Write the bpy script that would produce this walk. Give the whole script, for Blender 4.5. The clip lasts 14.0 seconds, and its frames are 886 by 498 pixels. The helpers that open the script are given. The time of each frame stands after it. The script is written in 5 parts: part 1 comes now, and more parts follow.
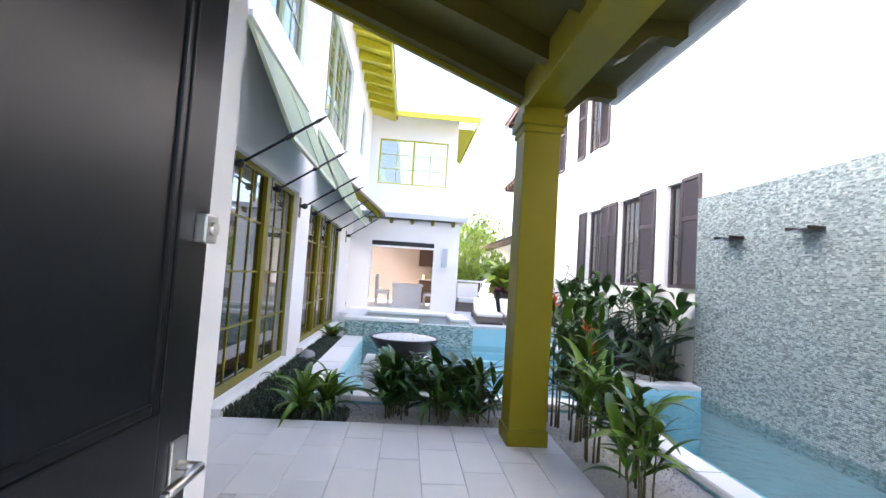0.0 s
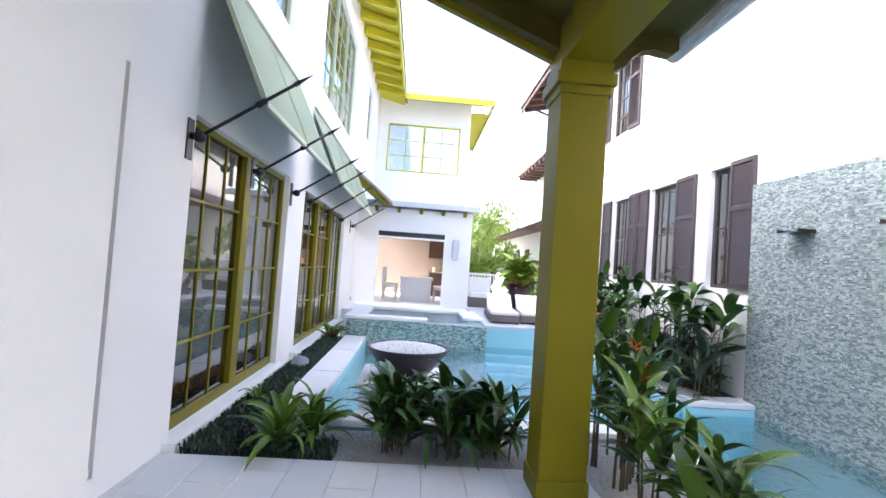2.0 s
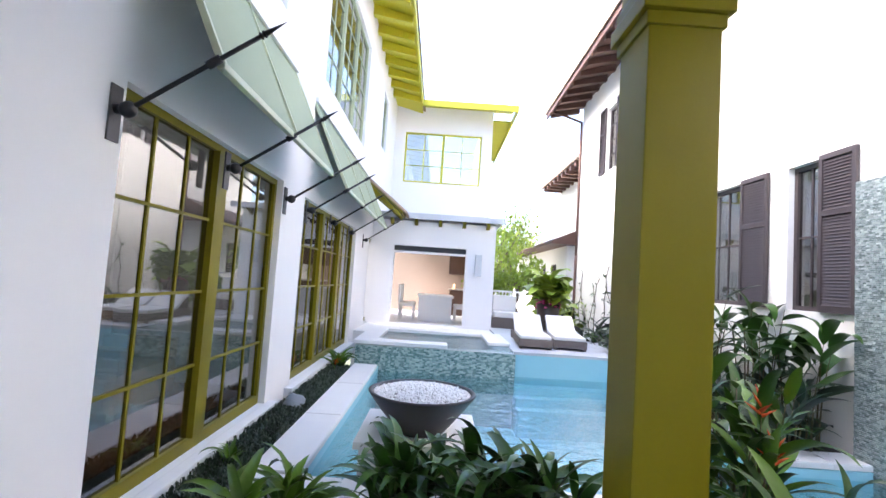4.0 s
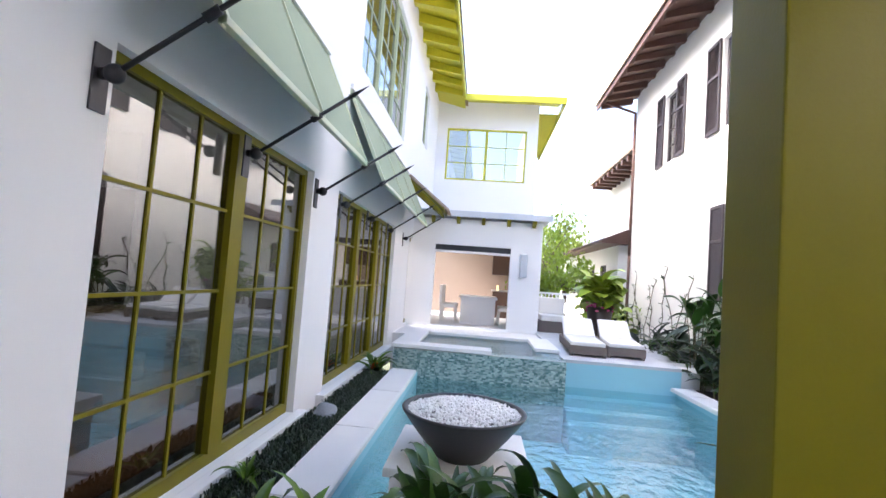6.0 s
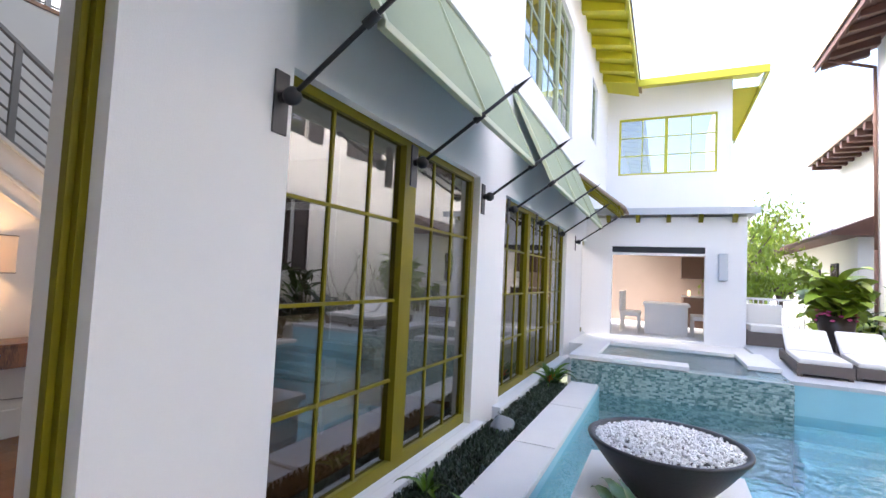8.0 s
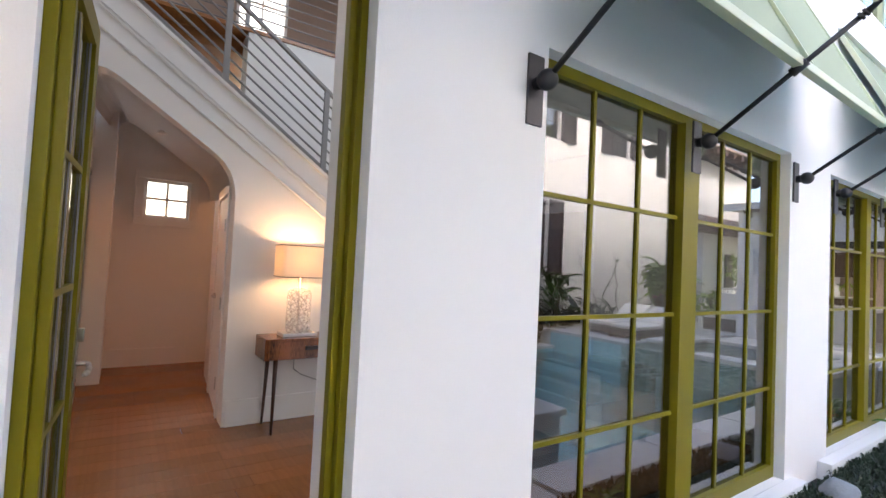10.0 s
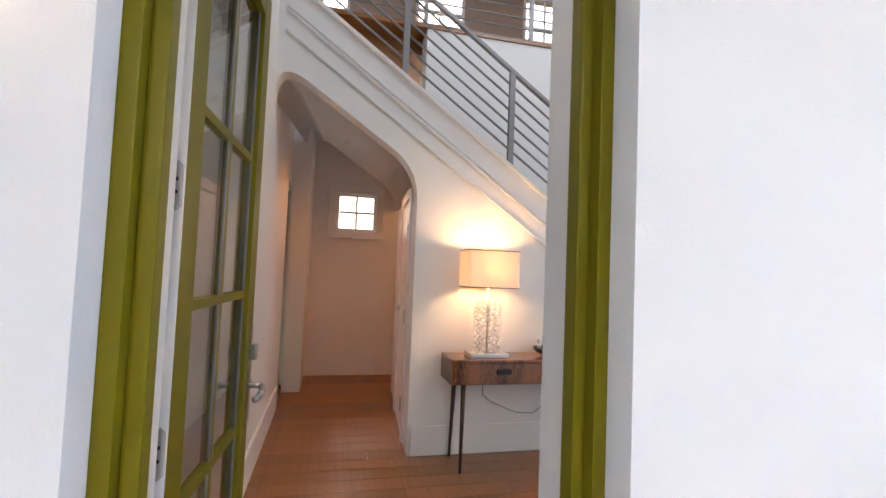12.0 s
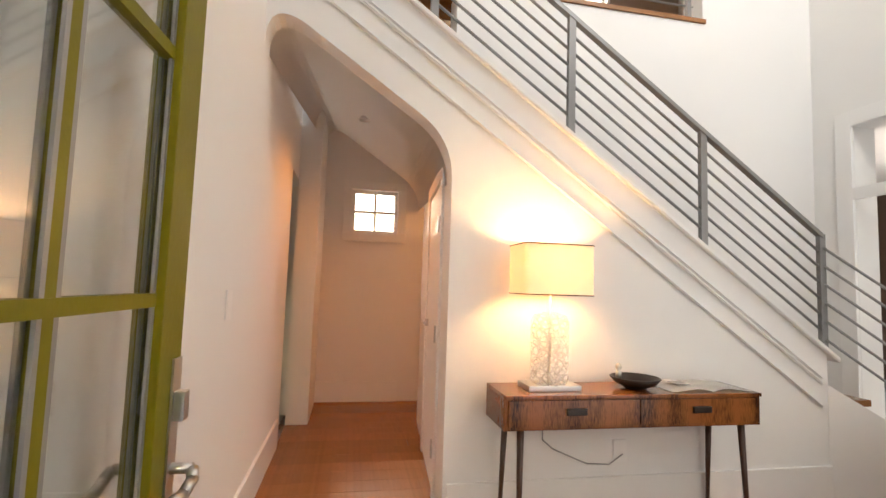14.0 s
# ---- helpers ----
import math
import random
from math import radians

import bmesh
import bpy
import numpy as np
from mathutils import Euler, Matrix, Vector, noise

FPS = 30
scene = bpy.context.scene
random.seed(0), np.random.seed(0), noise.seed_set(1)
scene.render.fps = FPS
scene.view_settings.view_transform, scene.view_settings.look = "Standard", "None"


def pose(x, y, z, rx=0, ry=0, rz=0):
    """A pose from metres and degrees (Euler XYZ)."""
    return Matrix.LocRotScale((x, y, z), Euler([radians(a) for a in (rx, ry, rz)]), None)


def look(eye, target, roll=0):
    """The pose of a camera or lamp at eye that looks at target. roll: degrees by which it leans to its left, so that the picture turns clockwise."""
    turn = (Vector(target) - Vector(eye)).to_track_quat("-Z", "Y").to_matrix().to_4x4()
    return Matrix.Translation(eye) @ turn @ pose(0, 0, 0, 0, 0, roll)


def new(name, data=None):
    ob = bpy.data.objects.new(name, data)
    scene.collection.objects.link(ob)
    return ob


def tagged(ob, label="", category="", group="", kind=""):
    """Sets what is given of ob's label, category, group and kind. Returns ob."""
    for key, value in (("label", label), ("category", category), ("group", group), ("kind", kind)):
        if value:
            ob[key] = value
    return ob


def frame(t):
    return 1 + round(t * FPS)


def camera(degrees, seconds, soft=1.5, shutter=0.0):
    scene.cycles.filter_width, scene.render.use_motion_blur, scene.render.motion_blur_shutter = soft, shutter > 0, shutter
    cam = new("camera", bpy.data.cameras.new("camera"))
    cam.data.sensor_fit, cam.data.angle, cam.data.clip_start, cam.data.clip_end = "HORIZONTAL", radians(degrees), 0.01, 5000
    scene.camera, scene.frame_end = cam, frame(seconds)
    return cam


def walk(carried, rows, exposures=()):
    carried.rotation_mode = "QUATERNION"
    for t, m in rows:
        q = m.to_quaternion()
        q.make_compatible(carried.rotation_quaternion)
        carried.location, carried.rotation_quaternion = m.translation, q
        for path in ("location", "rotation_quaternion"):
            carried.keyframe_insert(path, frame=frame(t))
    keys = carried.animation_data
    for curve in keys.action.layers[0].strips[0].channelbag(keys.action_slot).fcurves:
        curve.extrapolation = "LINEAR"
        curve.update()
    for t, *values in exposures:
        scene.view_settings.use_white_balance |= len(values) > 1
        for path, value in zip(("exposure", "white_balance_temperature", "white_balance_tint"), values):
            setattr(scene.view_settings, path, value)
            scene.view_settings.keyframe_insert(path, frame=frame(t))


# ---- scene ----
cam = camera(86.6, 14.0)
PATH = [
    (0, (0.467, 0.458, 1.367), (0.615, 2.449, 1.483), 3.7),
    (0.5, (0.502, 0.685, 1.348), (0.639, 2.676, 1.478), 3.6),
    (1, (0.51, 0.933, 1.368), (0.644, 2.926, 1.485), 3.8),
    (1.5, (0.495, 1.159, 1.413), (0.624, 3.152, 1.503), 3.8),
    (2, (0.534, 1.356, 1.465), (0.637, 3.352, 1.535), 4.0),
    (2.5, (0.526, 1.585, 1.474), (0.608, 3.582, 1.548), 4.0),
    (3, (0.533, 1.813, 1.485), (0.588, 3.81, 1.578), 3.8),
    (3.2, (0.572, 1.945, 1.489), (0.613, 3.942, 1.593), 3.8),
    (5.5, (0.542, 2.898, 1.51), (0.469, 4.892, 1.648), 4.0),
    (6, (0.55, 2.961, 1.49), (0.383, 4.95, 1.612), 4.2),
    (6.5, (0.521, 3.103, 1.497), (0.233, 5.079, 1.601), 3.9),
    (7, (0.525, 3.097, 1.473), (0.093, 5.048, 1.562), 3.8),
    (7.2, (0.521, 3.113, 1.481), (0.018, 5.047, 1.565), 3.4),
    (9.3, (0.341, 3.404, 1.483), (-1.088, 4.798, 1.608), 3.7),
    (9.5, (0.32, 3.421, 1.494), (-1.179, 4.741, 1.602), 3.6),
    (10, (0.221, 3.467, 1.499), (-1.427, 4.598, 1.572), 2.8),
    (10.5, (0.078, 3.506, 1.449), (-1.69, 4.438, 1.513), 1.7),
    (11, (-0.09, 3.548, 1.439), (-1.95, 4.282, 1.501), 1.2),
    (11.5, (-0.259, 3.576, 1.464), (-2.174, 4.151, 1.528), 1.4),
    (12, (-0.471, 3.607, 1.445), (-2.414, 4.073, 1.545), 2.3),
    (12.5, (-0.682, 3.642, 1.43), (-2.637, 4.042, 1.561), 2.8),
    (13, (-0.894, 3.651, 1.409), (-2.851, 4.033, 1.568), 2.9),
    (13.5, (-1.085, 3.671, 1.395), (-3.043, 4.046, 1.56), 2.2),
    (14, (-1.287, 3.68, 1.386), (-3.245, 4.058, 1.54), 1.9),
]
EXPOSURES = [(0.0, 3.2, 6050, 15), (3.0, 3.2, 5950, 15), (5.5, 2.9, 6100, 15), (7.2, 2.9, 6100, 15), (9.5, 3.2, 6250, 15), (10.5, 3.45, 6250, 15), (11.5, 3.5, 6200, 14), (12.5, 3.75, 6500, 13), (13.2, 4.05, 7100, 13), (14.0, 4.15, 7350, 13)]
walk(cam, [(t, look(eye, target, roll)) for t, eye, target, roll in PATH], EXPOSURES)

# ---- world and light ----
world = bpy.data.worlds.new("sky")
scene.world = world
world.use_nodes = True
wn = world.node_tree
sky = wn.nodes.new("ShaderNodeTexSky")
sky.sky_type = "NISHITA"
sky.sun_disc = False
sky.sun_elevation = radians(42)
sky.sun_rotation = radians(-95)
sky.dust_density = 4.0
sky.air_density = 1.0
sky.ozone_density = 1.0
wn.links.new(sky.outputs[0], wn.nodes["Background"].inputs[0])
wn.nodes["Background"].inputs[1].default_value = 0.15
sun_data = bpy.data.lights.new("sun", "SUN")
sun_data.energy = 0.4
sun_data.angle = radians(12)
sun_data.color = (1.0, 0.97, 0.93)
sun = new("sun", sun_data)
sun.matrix_world = look((-22.2, -1.95, 20.1), (0, 0, 0))


# ---- materials ----
def mat(name, color, rough=0.6, metal=0.0, vary=0.12, scale=3.0, fine=60.0, bump=0.15, random_hue=0.0, spec=0.5):
    m = bpy.data.materials.new(name)
    m.use_nodes = True
    nt = m.node_tree
    b = nt.nodes["Principled BSDF"]
    b.inputs["Roughness"].default_value = rough
    b.inputs["Metallic"].default_value = metal
    b.inputs["Specular IOR Level"].default_value = spec
    tc = nt.nodes.new("ShaderNodeTexCoord")
    n1 = nt.nodes.new("ShaderNodeTexNoise")
    n1.inputs["Scale"].default_value = scale
    n1.inputs["Detail"].default_value = 6
    n2 = nt.nodes.new("ShaderNodeTexNoise")
    n2.inputs["Scale"].default_value = fine
    n2.inputs["Detail"].default_value = 4
    for n in (n1, n2):
        nt.links.new(tc.outputs["Object"], n.inputs["Vector"])
    mix = nt.nodes.new("ShaderNodeMix")
    mix.data_type = "RGBA"
    lo = [c * (1 - vary) for c in color] + [1]
    hi = [min(1, c * (1 + vary)) for c in color] + [1]
    mix.inputs[6].default_value = lo
    mix.inputs[7].default_value = hi
    add = nt.nodes.new("ShaderNodeMath")
    add.operation = "MULTIPLY_ADD"
    add.inputs[1].default_value = 0.35
    nt.links.new(n2.outputs[0], add.inputs[0])
    sub = nt.nodes.new("ShaderNodeMath")
    sub.operation = "MULTIPLY"
    sub.inputs[1].default_value = 0.65
    nt.links.new(n1.outputs[0], sub.inputs[0])
    nt.links.new(sub.outputs[0], add.inputs[2])
    nt.links.new(add.outputs[0], mix.inputs[0])
    out = mix.outputs[2]
    if random_hue:
        info = nt.nodes.new("ShaderNodeObjectInfo")
        hsv = nt.nodes.new("ShaderNodeHueSaturation")
        mr = nt.nodes.new("ShaderNodeMapRange")
        mr.inputs["To Min"].default_value = 1 - random_hue
        mr.inputs["To Max"].default_value = 1 + random_hue
        nt.links.new(info.outputs["Random"], mr.inputs["Value"])
        nt.links.new(mr.outputs[0], hsv.inputs["Value"])
        nt.links.new(out, hsv.inputs["Color"])
        out = hsv.outputs[0]
    nt.links.new(out, b.inputs["Base Color"])
    if bump:
        bp = nt.nodes.new("ShaderNodeBump")
        bp.inputs["Strength"].default_value = bump
        bp.inputs["Distance"].default_value = 0.01
        nt.links.new(n2.outputs[0], bp.inputs["Height"])
        nt.links.new(bp.outputs[0], b.inputs["Normal"])
    return m


def island_mat(name, dark, light, rough=0.25, bump=0.1):
    """Small glass tiles, each with its own shade."""
    m = mat(name, light, rough, bump=bump)
    nt = m.node_tree
    b = nt.nodes["Principled BSDF"]
    geo = nt.nodes.new("ShaderNodeNewGeometry")
    ramp = nt.nodes.new("ShaderNodeValToRGB")
    ramp.color_ramp.elements[0].color = (*dark, 1)
    ramp.color_ramp.elements[1].color = (*light, 1)
    nt.links.new(geo.outputs["Random Per Island"], ramp.inputs[0])
    nt.links.new(ramp.outputs[0], b.inputs["Base Color"])
    mr = nt.nodes.new("ShaderNodeMapRange")
    mr.inputs["To Min"].default_value = rough * 0.5
    mr.inputs["To Max"].default_value = rough * 1.8
    nt.links.new(geo.outputs["Random Per Island"], mr.inputs["Value"])
    nt.links.new(mr.outputs[0], b.inputs["Roughness"])
    return m


def glassy(name, tint=(0.9, 0.95, 0.93), ior=1.5, bump=0.0, scale=4.0):
    m = bpy.data.materials.new(name)
    m.use_nodes = True
    nt = m.node_tree
    nt.nodes.remove(nt.nodes["Principled BSDF"])
    out = nt.nodes["Material Output"]
    tr = nt.nodes.new("ShaderNodeBsdfTransparent")
    tr.inputs[0].default_value = (*tint, 1)
    gl = nt.nodes.new("ShaderNodeBsdfGlossy")
    gl.inputs["Roughness"].default_value = 0.01
    lw = nt.nodes.new("ShaderNodeLayerWeight")
    lw.inputs[0].default_value = 0.5
    pw = nt.nodes.new("ShaderNodeMath")
    pw.operation = "POWER"
    pw.inputs[1].default_value = 5.0
    fr = nt.nodes.new("ShaderNodeMapRange")
    fr.inputs["To Min"].default_value = ((ior - 1) / (ior + 1)) ** 2
    nt.links.new(lw.outputs["Facing"], pw.inputs[0])
    nt.links.new(pw.outputs[0], fr.inputs["Value"])
    mx = nt.nodes.new("ShaderNodeMixShader")
    nt.links.new(fr.outputs[0], mx.inputs[0])
    nt.links.new(tr.outputs[0], mx.inputs[1])
    nt.links.new(gl.outputs[0], mx.inputs[2])
    nt.links.new(mx.outputs[0], out.inputs[0])
    if bump:
        tc = nt.nodes.new("ShaderNodeTexCoord")
        nz = nt.nodes.new("ShaderNodeTexNoise")
        nz.inputs["Scale"].default_value = scale
        nz.inputs["Detail"].default_value = 3
        bp = nt.nodes.new("ShaderNodeBump")
        bp.inputs["Strength"].default_value = bump
        bp.inputs["Distance"].default_value = 0.05
        nt.links.new(tc.outputs["Object"], nz.inputs["Vector"])
        nt.links.new(nz.outputs[0], bp.inputs["Height"])
        nt.links.new(bp.outputs[0], gl.inputs["Normal"])
        nt.links.new(bp.outputs[0], lw.inputs["Normal"])
    return m


def glow(name, color, strength):
    m = bpy.data.materials.new(name)
    m.use_nodes = True
    b = m.node_tree.nodes["Principled BSDF"]
    b.inputs["Base Color"].default_value = (*color, 1)
    b.inputs["Emission Color"].default_value = (*color, 1)
    b.inputs["Emission Strength"].default_value = strength
    return m


def wood(name, dark, light, axis_scale, rough=0.35, random_hue=0.0, bump=0.08, contrast=0.0, centre=0.5):
    """Grain drawn out along one axis; axis_scale stretches the noise."""
    m = mat(name, light, rough, bump=bump, random_hue=random_hue, vary=0.1)
    nt = m.node_tree
    tc = [n for n in nt.nodes if n.type == "TEX_COORD"][0]
    mp = nt.nodes.new("ShaderNodeMapping")
    mp.inputs["Scale"].default_value = axis_scale
    nt.links.new(tc.outputs["Object"], mp.inputs[0])
    mix = [n for n in nt.nodes if n.type == "MIX"][0]
    mix.inputs[6].default_value = (*dark, 1)
    mix.inputs[7].default_value = (*light, 1)
    for n in nt.nodes:
        if n.type == "TEX_NOISE":
            nt.links.new(mp.outputs[0], n.inputs["Vector"])
            n.inputs["Distortion"].default_value = 0.6
    if contrast:
        src = mix.inputs[0].links[0].from_socket
        mr = nt.nodes.new("ShaderNodeMapRange")
        mr.inputs["From Min"].default_value = centre - contrast
        mr.inputs["From Max"].default_value = centre + contrast
        nt.links.new(src, mr.inputs["Value"])
        nt.links.new(mr.outputs[0], mix.inputs[0])
    return m


STUCCO = mat("white_stucco", (0.80, 0.80, 0.80), 0.85, vary=0.035, scale=1.2, fine=160, bump=0.12)
CREAM = mat("cream_stucco", (0.80, 0.77, 0.72), 0.85, vary=0.05, scale=1.0, fine=140, bump=0.15)
PLASTER = mat("white_plaster", (0.80, 0.79, 0.77), 0.7, vary=0.02, scale=1.0, fine=90, bump=0.03)
TRIM = mat("white_trim_paint", (0.82, 0.81, 0.79), 0.4, vary=0.02, fine=50, bump=0.02)
GREEN = mat("chartreuse_paint", (0.175, 0.150, 0.003), 0.42, vary=0.10, scale=5, fine=80, bump=0.06, spec=0.22)
# darker copy of the green: shade under the porch roof is put into it
OLIVE_SHADED = mat("dark_olive_shaded", (0.060, 0.052, 0.004), 0.5, vary=0.2, scale=4, fine=60, bump=0.1, spec=0.25)
AWNING = mat("pale_green_metal", (0.32, 0.37, 0.25), 0.7, vary=0.06, bump=0.03, spec=0.2)
AWN_EDGE = mat("cream_green_metal", (0.50, 0.54, 0.36), 0.4, vary=0.05, bump=0.03)
# brighter copy of the chartreuse paint: the glow on the high eaves is in its colour
GREEN_LIT = mat("chartreuse_paint_lit", (0.50, 0.46, 0.015), 0.5, vary=0.1, bump=0.05)
BLACK = mat("black_iron", (0.012, 0.012, 0.014), 0.45, vary=0.3, fine=120, bump=0.15)
GATE = mat("black_gloss_paint", (0.0025, 0.003, 0.0045), 0.28, vary=0.2, fine=40, bump=0.02, spec=0.3)
CHROME = mat("brushed_nickel", (0.55, 0.54, 0.52), 0.28, 1.0, vary=0.06, bump=0.04)
PLATE = mat("grey_steel_plate", (0.06, 0.06, 0.065), 0.45, 0.6, vary=0.12)
PAVER = mat("pale_stone_paver", (0.55, 0.56, 0.57), 0.6, vary=0.07, scale=5, fine=90, bump=0.15, random_hue=0.05)
JOINT = mat("grey_joint", (0.42, 0.43, 0.44), 0.9)
COPING = mat("white_coping_stone", (0.76, 0.75, 0.73), 0.65, vary=0.06, scale=4, fine=70, bump=0.2, random_hue=0.03)
POOL = mat("pool_plaster", (0.33, 0.62, 0.69), 0.6, vary=0.08, scale=2, bump=0.05)
WATER = glassy("water", (0.72, 0.90, 0.92), 2.4, 0.8, 7.0)
GLASS = glassy("window_glass", (0.56, 0.56, 0.54), 2.7)
CRACKLE = mat("crackled_glass", (0.85, 0.84, 0.80), 0.12, vary=0.1, scale=30, fine=90, bump=0.6)
_n = CRACKLE.node_tree
_t = _n.nodes.new("ShaderNodeBsdfTransparent")
_m = _n.nodes.new("ShaderNodeMixShader")
_v = _n.nodes.new("ShaderNodeTexVoronoi")
_v.feature = "DISTANCE_TO_EDGE"
_v.inputs["Scale"].default_value = 28
_r = _n.nodes.new("ShaderNodeMapRange")
_r.inputs["From Max"].default_value = 0.12
_r.inputs["To Min"].default_value = 0.55
_r.inputs["To Max"].default_value = 0.14
_c = _n.nodes.new("ShaderNodeTexCoord")
_n.links.new(_c.outputs["Object"], _v.inputs["Vector"])
_n.links.new(_v.outputs["Distance"], _r.inputs["Value"])
_n.links.new(_r.outputs[0], _m.inputs[0])
_n.links.new(_t.outputs[0], _m.inputs[1])
_n.links.new(_n.nodes["Principled BSDF"].outputs[0], _m.inputs[2])
_n.links.new(_m.outputs[0], _n.nodes["Material Output"].inputs[0])
CLEAR = glassy("clear_glass", (0.90, 0.91, 0.90), 1.8)
MOSAIC = island_mat("glass_mosaic", (0.17, 0.215, 0.205), (0.36, 0.405, 0.385), 0.28)
MOSAIC2 = island_mat("spa_mosaic", (0.09, 0.20, 0.19), (0.45, 0.58, 0.54), 0.25)
GROUT = mat("grout", (0.45, 0.47, 0.46), 0.9)
SOIL = mat("dark_mulch", (0.035, 0.028, 0.022), 0.95, vary=0.5, scale=12, fine=90, bump=1.0)
GRAVEL = mat("grey_gravel", (0.34, 0.34, 0.33), 0.9, vary=0.4, scale=40, fine=150, bump=1.0)
LAWN = mat("ground_soil", (0.10, 0.11, 0.06), 0.95, vary=0.4, scale=2, fine=40, bump=0.8)
LEAF = mat("green_leaf", (0.030, 0.080, 0.009), 0.36, vary=0.35, scale=6, fine=40, bump=0.2, random_hue=0.35, spec=0.3)
LEAF_LIGHT = mat("light_green_leaf", (0.080, 0.160, 0.012), 0.36, vary=0.3, scale=6, fine=40, bump=0.2, random_hue=0.35, spec=0.3)
LEAF_DARK = mat("dark_green_leaf", (0.018, 0.038, 0.014), 0.45, vary=0.4, scale=6, bump=0.2, random_hue=0.4)
STEM = mat("brown_green_stem", (0.09, 0.075, 0.03), 0.6, vary=0.3)
FLOWER = mat("orange_red_petal", (0.75, 0.09, 0.015), 0.5, vary=0.2)
PINK = mat("magenta_petal", (0.45, 0.05, 0.18), 0.5, vary=0.3)
BARK = mat("grey_bark", (0.16, 0.12, 0.09), 0.9, vary=0.3, fine=30, bump=0.8)
SHUTTER = mat("brown_shutter_paint", (0.050, 0.037, 0.037), 0.5, vary=0.15, bump=0.1)
BROWN_WOOD = mat("brown_eave_wood", (0.10, 0.045, 0.03), 0.6, vary=0.25, bump=0.2)
ROOFTILE = mat("clay_barrel_tile", (0.30, 0.22, 0.16), 0.8, vary=0.3, scale=6, bump=0.4, random_hue=0.2)
GUTTER = mat("pale_grey_gutter", (0.50, 0.53, 0.56), 0.4, vary=0.05)
WICKER = mat("grey_brown_wicker", (0.17, 0.14, 0.12), 0.8, vary=0.3, fine=90, bump=0.8)
CUSHION = mat("white_cushion", (0.80, 0.78, 0.75), 0.9, vary=0.04, fine=120, bump=0.15)
BOWL = mat("charcoal_bowl", (0.03, 0.03, 0.034), 0.45, vary=0.2, fine=60, bump=0.15)
FIREGLASS = mat("clear_fire_glass", (0.95, 0.96, 0.97), 0.3, vary=0.08, bump=0.1, random_hue=0.1)
OAK = wood("oak_floor_plank", (0.19, 0.070, 0.020), (0.36, 0.150, 0.046), (0.7, 14, 14), 0.26, random_hue=0.12)
ROSEWOOD = wood("figured_rosewood", (0.035, 0.012, 0.005), (0.29, 0.10, 0.028), (1.2, 2.6, 0.4), 0.18, bump=0.02, contrast=0.095, centre=0.45)
LEGWOOD = wood("dark_walnut_leg", (0.035, 0.015, 0.008), (0.09, 0.035, 0.018), (9, 9, 1), 0.35)
STEEL = mat("grey_painted_steel", (0.27, 0.265, 0.26), 0.42, 0.3, vary=0.08, bump=0.03)
SHADE = glow("lamp_shade_linen", (0.85, 0.76, 0.64), 0.012)
SHADE.node_tree.nodes["Principled BSDF"].inputs["Specular IOR Level"].default_value = 0.0
SHADE.node_tree.nodes["Principled BSDF"].inputs["Emission Color"].default_value = (1.0, 0.55, 0.22, 1)
SHADE.node_tree.nodes["Principled BSDF"].inputs["Roughness"].default_value = 0.9
_n = SHADE.node_tree
_t = _n.nodes.new("ShaderNodeBsdfTranslucent")
_t.inputs[0].default_value = (0.060, 0.040, 0.020, 1)
_m = _n.nodes.new("ShaderNodeAddShader")
_n.links.new(_n.nodes["Principled BSDF"].outputs[0], _m.inputs[0])
_n.links.new(_t.outputs[0], _m.inputs[1])
_n.links.new(_m.outputs[0], _n.nodes["Material Output"].inputs[0])
GLOWGLASS = glow("candle_glass", (1.0, 0.62, 0.30), 0.25)
CHARTREUSE = mat("chartreuse_leaf", (0.26, 0.36, 0.03), 0.45, vary=0.3, scale=6, fine=40, bump=0.2, random_hue=0.25)
BULB = glow("bulb", (1.0, 0.62, 0.28), 6.0)
BRONZE = mat("dark_bronze", (0.035, 0.025, 0.02), 0.3, 0.5, vary=0.2)
PAPER = mat("magazine_paper", (0.84, 0.83, 0.80), 0.5, vary=0.1, bump=0.02)
INK = mat("grey_print", (0.34, 0.32, 0.31), 0.5, vary=0.4, scale=30)
CABLE = mat("grey_cable", (0.35, 0.34, 0.33), 0.5)
DARK_BROWN = mat("dark_brown", (0.07, 0.035, 0.02), 0.4, vary=0.2)
BEIGE = mat("beige_wall", (0.40, 0.31, 0.25), 0.8, vary=0.05)
SOFA = mat("tan_upholstery", (0.36, 0.25, 0.15), 0.9, vary=0.1, fine=100, bump=0.3)
ASPHALT = mat("grey_ground", (0.30, 0.29, 0.27), 0.9, vary=0.2)
BOULDER = mat("grey_stone", (0.24, 0.26, 0.28), 0.8, vary=0.3, scale=8, bump=0.5)


# ---- building helpers ----
def mesh_of(name, bm, material):
    me = bpy.data.meshes.new(name)
    bm.to_mesh(me)
    bm.free()
    me.materials.append(material)
    return me


def part(name, bm, material, parent=None, label="", smooth=False):
    me = bm if isinstance(bm, bpy.types.Mesh) else mesh_of(name, bm, material)
    ob = new(name, me)
    if smooth:
        me.polygons.foreach_set("use_smooth", [True] * len(me.polygons))
    if parent:
        ob.parent = parent
    if label:
        ob["label"] = label
    return ob


def thing(name, label, category, group="", kind="", at=(0, 0, 0)):
    ob = new(name)
    ob.empty_display_size = 0.1
    ob.location = at
    return tagged(ob, label, category, group, kind)


